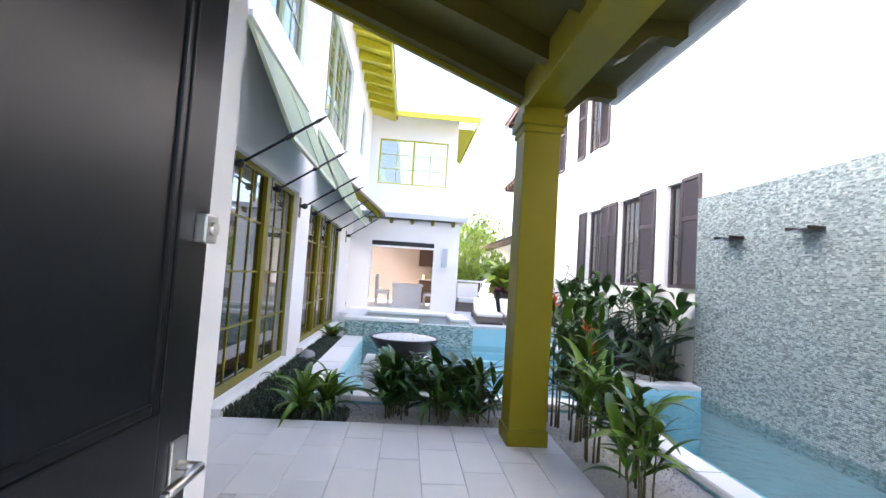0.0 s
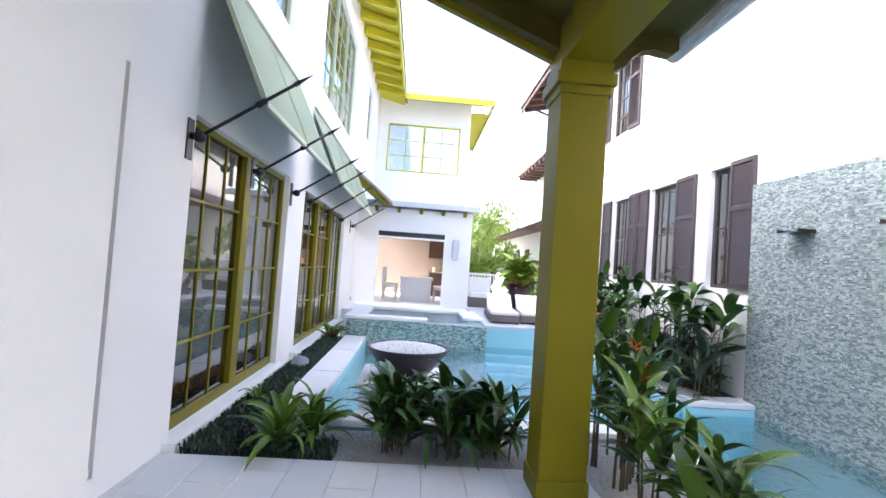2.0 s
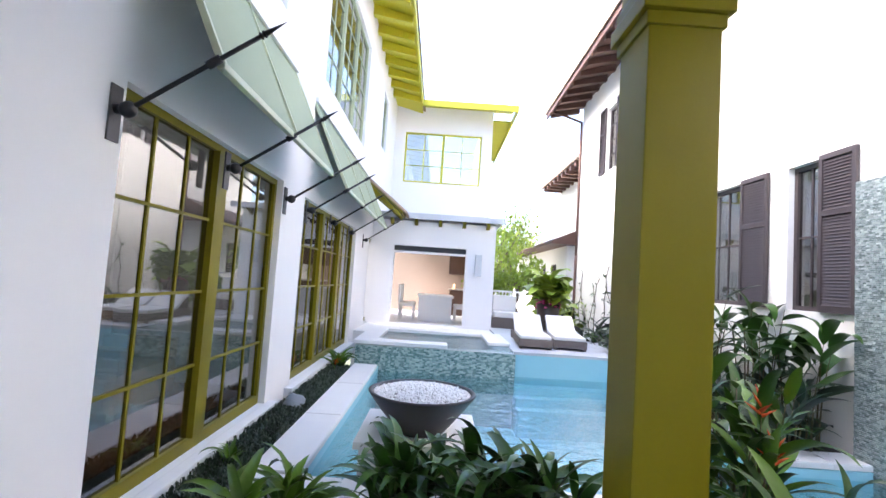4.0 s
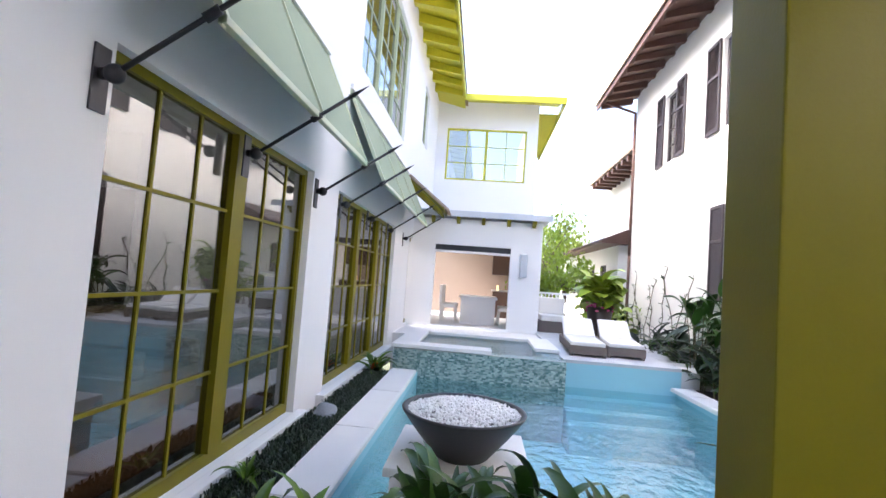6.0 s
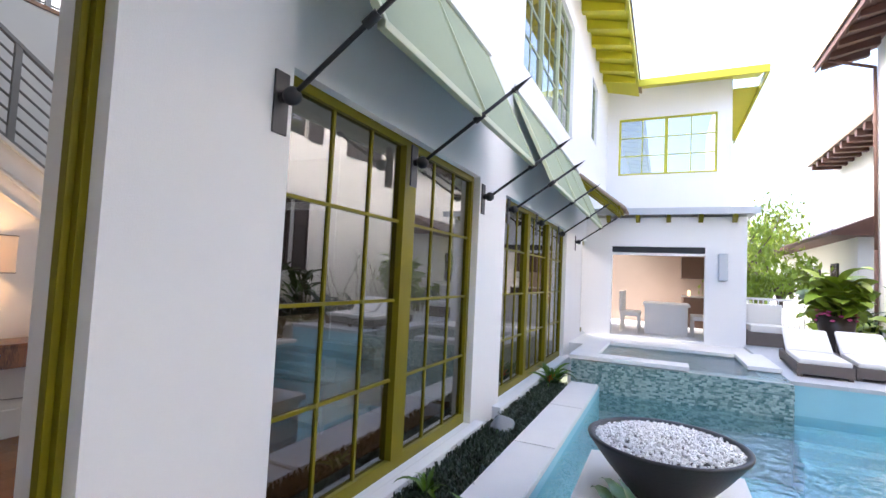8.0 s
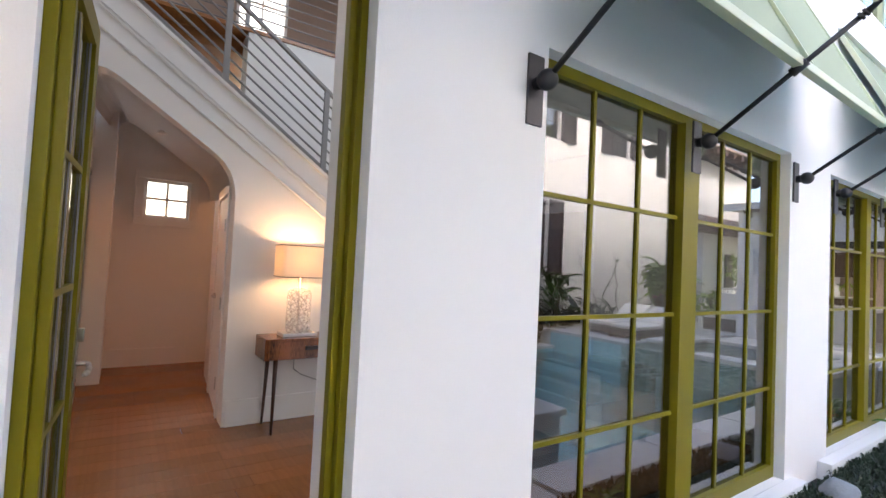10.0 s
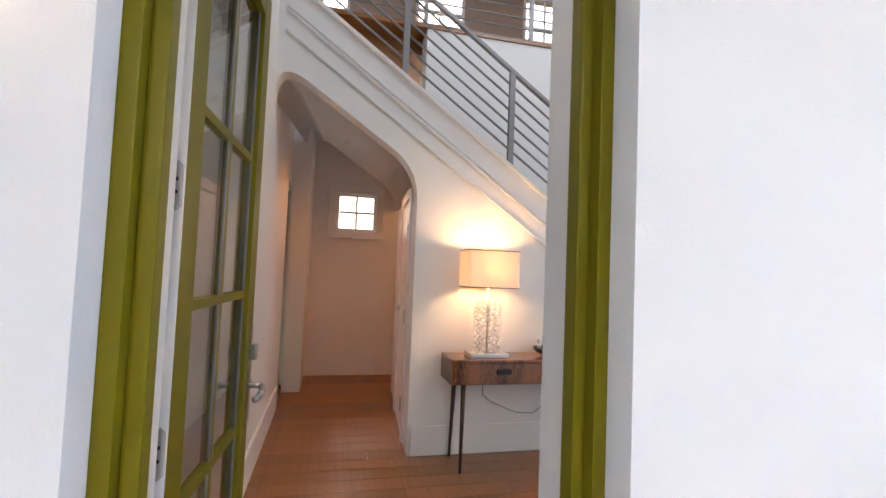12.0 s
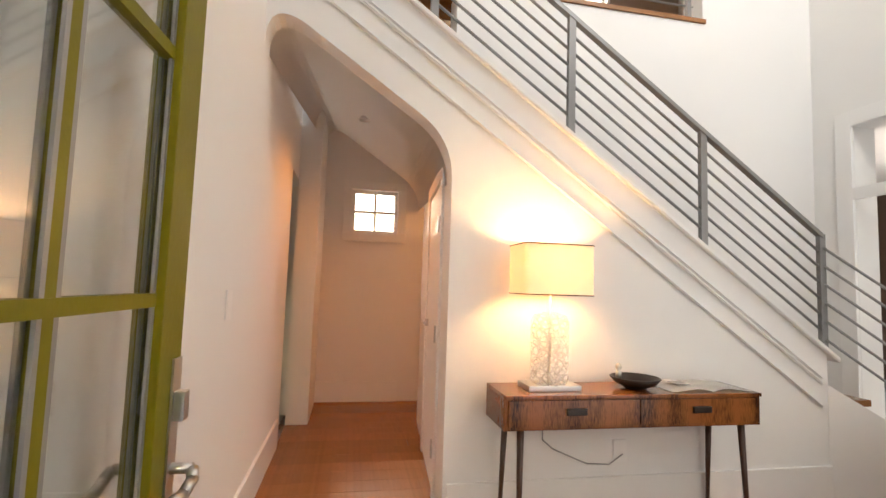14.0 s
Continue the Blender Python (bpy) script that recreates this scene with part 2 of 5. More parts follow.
def add_box(bm, x0, x1, y0, y1, z0, z1, bevel=0.0):
    v = [bm.verts.new((x, y, z)) for x in (x0, x1) for y in (y0, y1) for z in (z0, z1)]
    f = [bm.faces.new([v[i] for i in q]) for q in ((0, 1, 3, 2), (4, 6, 7, 5), (0, 4, 5, 1), (2, 3, 7, 6), (0, 2, 6, 4), (1, 5, 7, 3))]
    if bevel:
        edges = list({e for q in f for e in q.edges})
        bmesh.ops.bevel(bm, geom=edges, offset=bevel, segments=2, affect="EDGES", profile=0.7)
    return v


def box(name, dims, material, parent=None, label="", bevel=0.0):
    bm = bmesh.new()
    add_box(bm, *dims, bevel=bevel)
    return part(name, bm, material, parent, label)


def add_tube(bm, a, b, r, r2=None, n=10):
    a, b = Vector(a), Vector(b)
    r2 = r if r2 is None else r2
    q = (b - a).to_track_quat("Z", "Y").to_matrix()
    ring = []
    for p, rad in ((a, r), (b, r2)):
        ring.append([bm.verts.new(p + q @ Vector((rad * math.cos(2 * math.pi * i / n), rad * math.sin(2 * math.pi * i / n), 0))) for i in range(n)])
    for i in range(n):
        f = bm.faces.new((ring[0][i], ring[0][(i + 1) % n], ring[1][(i + 1) % n], ring[1][i]))
        f.smooth = True
    bm.faces.new(ring[0][::-1])
    bm.faces.new(ring[1])


def tube(name, a, b, r, material, parent=None, r2=None, n=10, label=""):
    bm = bmesh.new()
    add_tube(bm, a, b, r, r2, n)
    return part(name, bm, material, parent, label)


def pipe(name, points, r, material, parent=None, label="", n=8):
    """A bent round pipe or cable through points."""
    bm = bmesh.new()
    for a, b in zip(points, points[1:]):
        add_tube(bm, a, b, r, r, n)
        bmesh.ops.create_icosphere(bm, subdivisions=1, radius=r * 1.02, matrix=Matrix.Translation(b))
    return part(name, bm, material, parent, label)


def lathe(name, profile, centre, material, parent=None, n=32, label="", smooth=True):
    """Turn (radius, height) pairs about the upright axis."""
    bm = bmesh.new()
    rings = []
    for r, z in profile:
        rings.append([bm.verts.new((centre[0] + r * math.cos(2 * math.pi * i / n), centre[1] + r * math.sin(2 * math.pi * i / n), centre[2] + z)) for i in range(n)])
    for a, b in zip(rings, rings[1:]):
        for i in range(n):
            f = bm.faces.new((a[i], a[(i + 1) % n], b[(i + 1) % n], b[i]))
            f.smooth = smooth
    bmesh.ops.recalc_face_normals(bm, faces=bm.faces[:])
    return part(name, bm, material, parent, label)


def prism(name, outline, axis, a, b, material, parent=None, label="", bevel=0.0):
    """Push a flat outline through from a to b along an axis; outline in the two other axes, in order."""
    bm = bmesh.new()
    add_prism(bm, outline, axis, a, b)
    if bevel:
        bmesh.ops.bevel(bm, geom=bm.edges[:], offset=bevel, segments=2, affect="EDGES")
    return part(name, bm, material, parent, label)


def add_prism(bm, outline, axis, a, b):
    def place(u, v, w):
        return {"x": (w, u, v), "y": (u, w, v), "z": (u, v, w)}[axis]
    lo = [bm.verts.new(place(u, v, a)) for u, v in outline]
    hi = [bm.verts.new(place(u, v, b)) for u, v in outline]
    n = len(outline)
    faces = [bm.faces.new(lo), bm.faces.new(hi[::-1])]
    for i in range(n):
        faces.append(bm.faces.new((lo[i], hi[i], hi[(i + 1) % n], lo[(i + 1) % n])))
    bmesh.ops.recalc_face_normals(bm, faces=faces)


def wall(name, axis, a, b, u0, u1, z0, z1, holes, material, label, parent=None):
    """A thick upright wall; axis x: it stands across x from a to b and runs along y. holes: (u0, u1, z0, z1)."""
    bm = bmesh.new()
    cuts = sorted({u0, u1, *[h[0] for h in holes], *[h[1] for h in holes]})
    cuts = [c for c in cuts if u0 <= c <= u1]
    for p, q in zip(cuts, cuts[1:]):
        spans, z = [], z0
        for h in sorted((h for h in holes if h[0] < q - 1e-6 and h[1] > p + 1e-6), key=lambda h: h[2]):
            if h[2] > z:
                spans.append((z, h[2]))
            z = h[3]
        if z < z1:
            spans.append((z, z1))
        for s, t in spans:
            if axis == "x":
                add_box(bm, a, b, p, q, s, t)
            else:
                add_box(bm, p, q, a, b, s, t)
    bmesh.ops.remove_doubles(bm, verts=bm.verts[:], dist=1e-5)
    ob = part(name, bm, material, parent)
    return tagged(ob, label, "wall", kind="structure")


def window(name, face, u0, u1, z0, z1, units, cols, rows, frame_mat, label, axis="x", out=1, depth=0.07, frame_w=0.055, mull=0.09, bar=0.024, group="", foot=0.0, proud=0.012):
    """A glazed window; face: the plane of the frame's outer face; out: +1 or -1, the side it looks to."""
    t = thing(name, label, "window", group, "structure")

    def put(nm, ua, ub, za, zb, d0, d1, m, shadow=True):
        lo, hi = sorted((face - out * d0, face - out * d1))
        dims = (lo, hi, ua, ub, za, zb) if axis == "x" else (ua, ub, lo, hi, za, zb)
        o = box(nm, dims, m, t)
        o.visible_shadow = shadow
        return o
    put("window_frame", u0, u1, z1 - frame_w, z1, 0, depth, frame_mat)
    foot = foot or frame_w
    put("window_frame", u0, u1, z0, z0 + foot, 0, depth, frame_mat)
    put("window_frame", u0, u0 + frame_w, z0 + foot, z1 - frame_w, 0, depth, frame_mat)
    put("window_frame", u1 - frame_w, u1, z0 + foot, z1 - frame_w, 0, depth, frame_mat)
    a, b, zl, zh = u0 + frame_w, u1 - frame_w, z0 + foot, z1 - frame_w
    w = (b - a - mull * (units - 1)) / units
    for k in range(units):
        s = a + k * (w + mull)
        if k:
            put("mullion", s - mull, s, zl, zh, -proud, depth, frame_mat)
        pw, ph = (w - bar * (cols - 1)) / cols, (zh - zl - bar * (rows - 1)) / rows
        for i in range(1, cols):
            x = s + i * pw + (i - 1) * bar
            put("muntin", x, x + bar, zl, zh, 0.019, 0.040, frame_mat)
        for j in range(1, rows):
            z = zl + j * ph + (j - 1) * bar
            put("muntin", s, s + w, z, z + bar, 0.016, 0.043, frame_mat)
        for i in range(cols):
            for j in range(rows):
                x, z = s + i * (pw + bar), zl + j * (ph + bar)
                put("pane", x, x + pw, z, z + ph, 0.030, 0.034, GLASS, False)
    return t


# ---- large structure ----
W = -1.20          # outer face of the west house
E_ = 4.80          # face of the east house
FL = 0.19          # floor inside
DECK = 0.33
tagged(box("ground", (-400, 400, -400, 400, -2.2, -2.0), LAWN), "dark soil ground reaching the horizon", "ground", kind="structure")

W1, W2 = (4.95, 7.56, 0.06, 2.47), (8.40, 12.20, 0.08, 2.44)
DOOR = (3.277, 4.132, 0.14, 2.51)
UPPER = [(5.2, 7.2, 4.2, 6.4), (8.9, 12.35, 4.2, 6.4), (14.9, 15.8, 5.0, 6.5)]
D3 = (14.05, 14.9, 0.33, 2.42)
wall("wall_west", "x", W - 0.22, W, 2.9, 18.2, -0.3, 7.3, [W1, W2, DOOR, D3] + UPPER, STUCCO, "smooth white stucco house wall with tall windows")
wall("wall_gate_pier", "x", W - 0.22, -0.445, 0.9, 2.9, -0.3, 3.6, [], STUCCO, "white stucco wall return beside the open gate")
tagged(box("sill_ledge", (W, W + 0.10, 4.86, 7.70, -0.1, 0.06), STUCCO, bevel=0.008), "white stucco ledge below the tall window", "sill", kind="structure")
tagged(box("sill_ledge", (W, W + 0.10, 8.2, 12.4, -0.1, 0.08), STUCCO, bevel=0.008), "white stucco ledge below the second window", "sill", kind="structure")
window("window_1", W - 0.07, *W1, 2, 3, 4, GREEN, "tall chartreuse framed window with small panes", foot=0.09, mull=0.17, proud=0.02, bar=0.021)
window("window_2", W - 0.07, *W2, 3, 3, 4, GREEN, "wide chartreuse framed triple window with small panes", foot=0.09, mull=0.13, proud=0.02, bar=0.021)
window("window_3", W - 0.06, *UPPER[0], 2, 2, 4, AWNING, "pale green framed upper window")
window("window_4", W - 0.06, *UPPER[1], 3, 2, 4, AWNING, "wide pale green framed upper window")
window("window_5", W - 0.06, *UPPER[2], 1, 2, 3, AWNING, "small pale framed upper window")
window("door_2", W - 0.05, *D3, 1, 1, 1, GREEN, "closed chartreuse framed glass door beside the spa", frame_w=0.09)

# out of view: added to close the south side and keep its light off the porch
wall("wall_gate_unseen", "y", 0.60, 0.84, -0.445, E_, -1.3, 3.6, [(-0.17, 1.02, -1.3, 2.66)], STUCCO, "unseen white stucco wall round the entry gate, added to block south light")

# porch floor of stone pavers
porch = tagged(box("floor_porch", (-2.0, 1.86, -3.0, 4.85, -0.3, -0.012), JOINT), "pale stone paver porch floor", "floor", kind="structure")
paver_mesh = {}


def paver(w, d, x, y):
    key = (round(w, 3), round(d, 3))
    if key not in paver_mesh:
        bm = bmesh.new()
        add_box(bm, 0, w, 0, d, -0.02, 0.0)
        bmesh.ops.bevel(bm, geom=[e for e in bm.edges if all(v.co.z > -0.01 for v in e.verts)], offset=0.003, segments=1, affect="EDGES")
        paver_mesh[key] = mesh_of("paver", bm, PAVER)
    o = part("paver", paver_mesh[key], PAVER, porch)
    o.location = (x, y, random.uniform(-0.001, 0.001))


col = 0
x = 1.858 - 0.30
while x > -1.5:
    y = 4.848 - [0.0, 0.21, 0.41][col % 3] + 0.61
    while y > -3.0:
        top, bot = min(y, 4.848), y - 0.61
        lo = -1.20 if bot > 2.87 else -0.445
        a, b = max(x, lo), x + 0.30
        if b - a > 0.04 and top - bot > 0.03:
            paver(b - a - 0.003, top - bot - 0.003, a, bot)
        y -= 0.61
    x -= 0.30
    col += 1

# planting beds and pool shell
tagged(box("planting_bed", (W, -0.72, 4.855, 10.4, -0.3, -0.06), SOIL), "dark mulch bed along the house wall", "bed", kind="structure")
tagged(box("planting_bed", (-0.72, 1.9, 4.855, 5.62, -0.3, -0.05), GRAVEL), "grey gravel planting bed in front of the pool", "bed", kind="structure")
tagged(box("planting_bed", (1.865, 2.72, -3.0, 5.62, -0.3, -0.05), GRAVEL), "grey gravel bed beside the porch", "bed", kind="structure")
tagged(box("planting_bed", (3.95, E_ - 0.01, 6.98, 14.5, -0.4, 0.02), SOIL), "dark mulch bed under the shuttered windows", "bed", kind="structure")

WATERZ = -0.10
pool = tagged(box("pool_floor", (-0.5, E_ - 0.05, -3.0, 10.9, -1.35, -0.9), POOL), "pale blue plaster pool floor", "pool", kind="structure")
for dims in ((-0.44, -0.34, 5.9, 10.9, -1.25, -0.02), (-0.34, 2.85, 5.75, 5.85, -1.25, -0.02), (2.76, 2.86, -3.0, 5.75, -1.25, -0.02),
             (3.72, 3.82, 6.95, 10.8, -1.25, -0.02), (-0.34, 3.8, 10.75, 10.9, -1.25, 0.30), (3.82, E_, 6.86, 6.95, -1.25, -0.02)):
    tagged(box("pool_wall", dims, POOL), "pale blue plaster pool wall", "pool", kind="structure")
for k in range(3):
    tagged(box("pool_step", (1.96, 3.72, 10.0 + 0.24 * k, 10.75, -1.25, -0.48 + 0.13 * k), POOL, bevel=0.02), "pale blue submerged pool step", "step", kind="structure")


def water_sheet(name, x0, x1, y0, y1, z, label):
    bm = bmesh.new()
    v = [bm.verts.new(p) for p in ((x0, y0, z), (x1, y0, z), (x1, y1, z), (x0, y1, z))]
    bm.faces.new(v)
    o = part(name, bm, WATER)
    o.visible_shadow = False
    return tagged(o, label, "water", kind="structure")


water_sheet("water", -0.34, 3.72, 5.85, 10.75, WATERZ, "clear turquoise pool water with small ripples")
water_sheet("water", 2.86, E_ - 0.08, -3.0, 5.849, WATERZ, "clear blue water below the mosaic wall")
water_sheet("water", 3.721, E_ - 0.08, 5.85, 6.86, WATERZ, "clear blue water at the end of the mosaic wall")


def coping_run(a, b, width, z, side, parent, n):
    """A straight run of coping slabs from a to b, in the plan."""
    a, b = Vector((*a, 0)), Vector((*b, 0))
    d = (b - a) / n
    q = Vector((-d.y, d.x, 0)).normalized() * side
    for k in range(n):
        p0, p1 = a + d * k + d.normalized() * 0.003, a + d * (k + 1) - d.normalized() * 0.003
        bm = bmesh.new()
        pts = [(p0.x, p0.y), (p1.x, p1.y), (p1.x + q.x * width, p1.y + q.y * width), (p0.x + q.x * width, p0.y + q.y * width)]
        add_prism(bm, pts, "z", z - 0.055, z)
        bmesh.ops.bevel(bm, geom=[e for e in bm.edges if e.verts[0].co.z > z - 0.01 and e.verts[1].co.z > z - 0.01], offset=0.008, segments=2, affect="EDGES")
        part("coping_slab", bm, COPING, parent)


cop = thing("pool_coping", "white stone coping slabs round the pool", "coping", kind="structure")
coping_run((-0.34, 5.95), (-0.34, 10.3), 0.38, 0.04, 1, cop, 3)
coping_run((-0.72, 5.62), (2.75, 5.62), 0.30, 0.035, 1, cop, 5)
coping_run((2.72, -3.0), (2.72, 5.62), 0.22, 0.035, -1, cop, 10)
coping_run((3.70, 9.0), (3.62, 10.7), 0.35, 0.04, -1, cop, 3)
coping_run((3.78, 7.9), (3.70, 8.99), 0.35, 0.04, -1, cop, 2)
coping_run((4.05, 7.25), (3.78, 7.89), 0.35, 0.04, -1, cop, 1)
coping_run((4.78, 6.86), (3.90, 6.86), 0.34, 0.045, -1, cop, 2)

# deck and raised spa
deck = tagged(box("deck", (1.97, 6.5, 10.78, 24.0, -1.3, DECK - 0.05), COPING), "pale stone pool deck", "deck", kind="structure")
tagged(box("deck", (W, 1.97, 12.75, 24.0, -1.3, DECK - 0.05), COPING), "pale stone terrace in front of the dining room", "deck", kind="structure")
for i in range(8):
    for j in range(7):
        x0, y0 = 1.97 + i * 0.61, 10.74 + j * 0.61
        if x0 < 3.5 or y0 > 11.2:
            box("paver", (x0, x0 + 0.605, y0, y0 + 0.605, DECK - 0.05, DECK), PAVER, deck)
spa = thing("spa", "raised spa faced in green glass mosaic with white coping", "spa", kind="structure")
SX0, SX1, SY0, SY1 = -0.75, 1.95, 10.45, 12.75
box("spa_wall", (SX0, SX1, SY0, SY0 + 0.25, -1.25, 0.33), GROUT, spa)
box("spa_wall", (SX0, SX0 + 0.25, SY0 + 0.25, SY1, -0.3, 0.345), GROUT, spa)
box("spa_wall", (SX0 + 0.25, SX1 - 0.3, SY1 - 0.3, SY1, -0.3, 0.345), GROUT, spa)
box("spa_wall", (SX1 - 0.3, SX1, SY0 + 0.25, SY1, -0.3, 0.335), GROUT, spa)
box("spa_floor", (SX0 + 0.25, SX1 - 0.3, SY0 + 0.25, SY1 - 0.3, -0.5, -0.45), POOL, spa)
box("coping_slab", (SX0 - 0.03, 0.80, SY0 - 0.03, SY0 + 0.34, 0.345, 0.405), COPING, spa, bevel=0.01)
box("coping_slab", (SX0 - 0.03, SX0 + 0.34, SY0 + 0.345, SY1, 0.345, 0.405), COPING, spa, bevel=0.01)
box("coping_slab", (SX0 + 0.345, SX1 - 0.4, SY1 - 0.34, SY1, 0.345, 0.405), COPING, spa, bevel=0.01)
box("coping_slab", (SX1 - 0.39, SX1 + 0.03, SY0 + 0.75, SY1, 0.345, 0.405), COPING, spa, bevel=0.01)
w_ = water_sheet("water", SX0 + 0.25, SX1 - 0.001, SY0 + 0.002, SY1 - 0.3, 0.342, "still spa water level with its spillway")


def tiles(name, face_axis, face, out, u0, u1, z0, z1, tw, th, material, parent, label, seed, skip=None):
    """Rows of small glass tiles laid in running bond and slightly uneven; one joined mesh."""
    rng = random.Random(seed)
    verts, faces = [], []
    z, r = z0, 0
    while z < z1 - th * 0.5:
        u = u0 - rng.random() * tw
        while u < u1:
            w = tw * rng.choice((0.6, 0.8, 1.0, 1.3))
            a, b = max(u, u0), min(u + w, u1)
            if b - a > 0.006 and not (skip and skip(a, z)):
                d = face + out * (0.005 + rng.random() * 0.006)
                t1, t2 = rng.uniform(-0.0025, 0.0025), rng.uniform(-0.0025, 0.0025)
                k = len(verts)
                quad = ((a, z, t1 + t2), (b - 0.003, z, -t1 + t2), (b - 0.003, z + th - 0.003, -t1 - t2), (a, z + th - 0.003, t1 - t2))
                for uu, zz, tt in quad:
                    verts.append((d + tt, uu, zz) if face_axis == "x" else (uu, d + tt, zz))
                for uu, zz, tt in quad:
                    verts.append((face, uu, zz) if face_axis == "x" else (uu, face, zz))
                faces += [(k, k + 1, k + 2, k + 3), (k, k + 4, k + 5, k + 1), (k + 1, k + 5, k + 6, k + 2), (k + 2, k + 6, k + 7, k + 3), (k + 3, k + 7, k + 4, k)]
            u += w
        z += th
        r += 1
    me = bpy.data.meshes.new(name)
    me.from_pydata(verts, [], faces)
    me.materials.append(material)
    o = part(name, me, material, parent, label)
    o["kind"] = "stuff"
    return o


tiles("mosaic_tiles", "y", SY0, -1, SX0, SX1, -0.35, 0.325, 0.05, 0.025, MOSAIC2, spa, "green glass mosaic tiles", 3)
tiles("mosaic_tiles", "x", SX1, 1, SY0, SY0 + 0.30, -0.35, 0.325, 0.05, 0.025, MOSAIC2, spa, "green glass mosaic tiles", 4)
tiles("mosaic_tiles", "y", 10.775, -1, 1.97, 3.62, 0.02, 0.26, 0.05, 0.025, MOSAIC2, deck, "green glass mosaic band", 5)

# east house with its mosaic water wall
EW = [(7.62, 8.12, 1.42, 3.15), (9.0, 9.9, 1.42, 3.15), (10.75, 11.6, 1.42, 3.15)]
EU = [(11.05, 11.9, 4.62, 6.35), (13.95, 14.65, 4.62, 6.30)]
wall("wall_east", "x", E_, E_ + 0.3, -6.0, 16.9, -1.5, 7.25, EW + EU, CREAM, "tall white stucco neighbour house wall")
tagged(box("wall_east_end", (E_ + 0.3, 14.0, 16.6, 16.9, -0.3, 7.25), CREAM), "white stucco end wall of the neighbour house", "wall", kind="structure")
water_wall = thing("water_wall", "tall grey green glass mosaic fountain wall", "fountain wall", kind="structure")
box("backing", (E_ - 0.09, E_ - 0.002, -2.0, 7.07, -1.25, 2.76), GROUT, water_wall)
tiles("mosaic_tiles", "x", E_ - 0.09, -1, 2.2, 7.07, -0.25, 2.76, 0.042, 0.018, MOSAIC, water_wall, "small grey green glass strip tiles", 7)
tiles("mosaic_tiles", "x", E_ - 0.09, -1, -2.0, 2.2, -0.25, 2.76, 0.11, 0.05, MOSAIC, water_wall, "small grey green glass strip tiles", 8)
tiles("mosaic_tiles", "y", 7.07, 1, E_ - 0.09, E_, -0.2, 2.76, 0.045, 0.026, MOSAIC, water_wall, "small grey green glass strip tiles", 9)
for k, (ys, zs) in enumerate(((6.24, 2.09), (5.07, 2.10), (3.9, 2.10))):
    sp = thing("water_spout", "flat dark metal water spout set in the mosaic wall", "spout", "fountain spouts")
    box("spout_tray", (E_ - 0.30, E_ - 0.08, ys - 0.14, ys + 0.14, zs - 0.012, zs), BRONZE, sp, bevel=0.003)
    box("spout_side", (E_ - 0.30, E_ - 0.08, ys - 0.145, ys - 0.14, zs - 0.012, zs + 0.03), BRONZE, sp)
    box("spout_side", (E_ - 0.30, E_ - 0.08, ys + 0.14, ys + 0.145, zs - 0.012, zs + 0.03), BRONZE, sp)
    bm = bmesh.new()
    pts = [(E_ - 0.30 - 0.07 * math.sqrt(i / 8), zs - 0.35 * i / 8) for i in range(9)]
    rows_ = [[bm.verts.new((px, ys + s * 0.05 * (1 - 0.5 * i / 8), pz)) for s in (-1, 1)] for i, (px, pz) in enumerate(pts)]
    for p, q in zip(rows_, rows_[1:]):
        bm.faces.new((p[0], p[1], q[1], q[0]))
    o = part("water_jet", bm, CLEAR, sp, "thin falling sheet of clear water")
    o.visible_shadow = False


def shutter(y0, y1, z0, z1, name="shutter"):
    t = thing(name, "dark brown louvred shutter fixed to a stucco wall", "shutter", "house shutters")
    x0, x1 = E_ - 0.05, E_ - 0.012
    fw = 0.05
    for d in ((y0, y0 + fw, z0, z1), (y1 - fw, y1, z0, z1)):
        box("stile", (x0, x1, *d), SHUTTER, t, bevel=0.004)
    zm = z0 + (z1 - z0) * 0.62
    for za, zb in ((z0, z0 + 0.07), (zm - 0.03, zm + 0.03), (z1 - 0.06, z1)):
        box("rail", (x0, x1, y0 + fw, y1 - fw, za, zb), SHUTTER, t)
    bm = bmesh.new()
    add_prism(bm, [(x0 + 0.006, -0.016), (x0 + 0.012, -0.016), (x1 - 0.006, 0.016), (x1 - 0.012, 0.016)], "y", y0 + fw, y1 - fw)
    slat = mesh_of("slat", bm, SHUTTER)
    for za, zb in ((z0 + 0.07, zm - 0.03), (zm + 0.03, z1 - 0.06)):
        z = za + 0.02
        while z < zb - 0.015:
            part("slat", slat, SHUTTER, t).location = (0, 0, z)
            z += 0.035
    box("backing", (x1 + 0.001, E_ - 0.004, y0 + 0.02, y1 - 0.02, z0 + 0.02, z1 - 0.02), SHUTTER, t)
    return t


window("window_6", E_ + 0.08, *EW[0], 1, 2, 2, SHUTTER, "brown framed house window between shutters", out=-1)
window("window_7", E_ + 0.08, *EW[1], 1, 2, 2, SHUTTER, "brown framed house window between shutters", out=-1)
window("window_8", E_ + 0.08, *EW[2], 1, 2, 2, SHUTTER, "brown framed house window between shutters", out=-1)
window("window_9", E_ + 0.08, *EU[0], 1, 2, 4, SHUTTER, "upper house window between shutters", out=-1)
window("window_10", E_ + 0.08, *EU[1], 1, 2, 4, SHUTTER, "upper house window between shutters", out=-1)
CURTAIN = mat("cream_curtain", (0.62, 0.58, 0.50), 0.9, vary=0.08, bump=0.1)
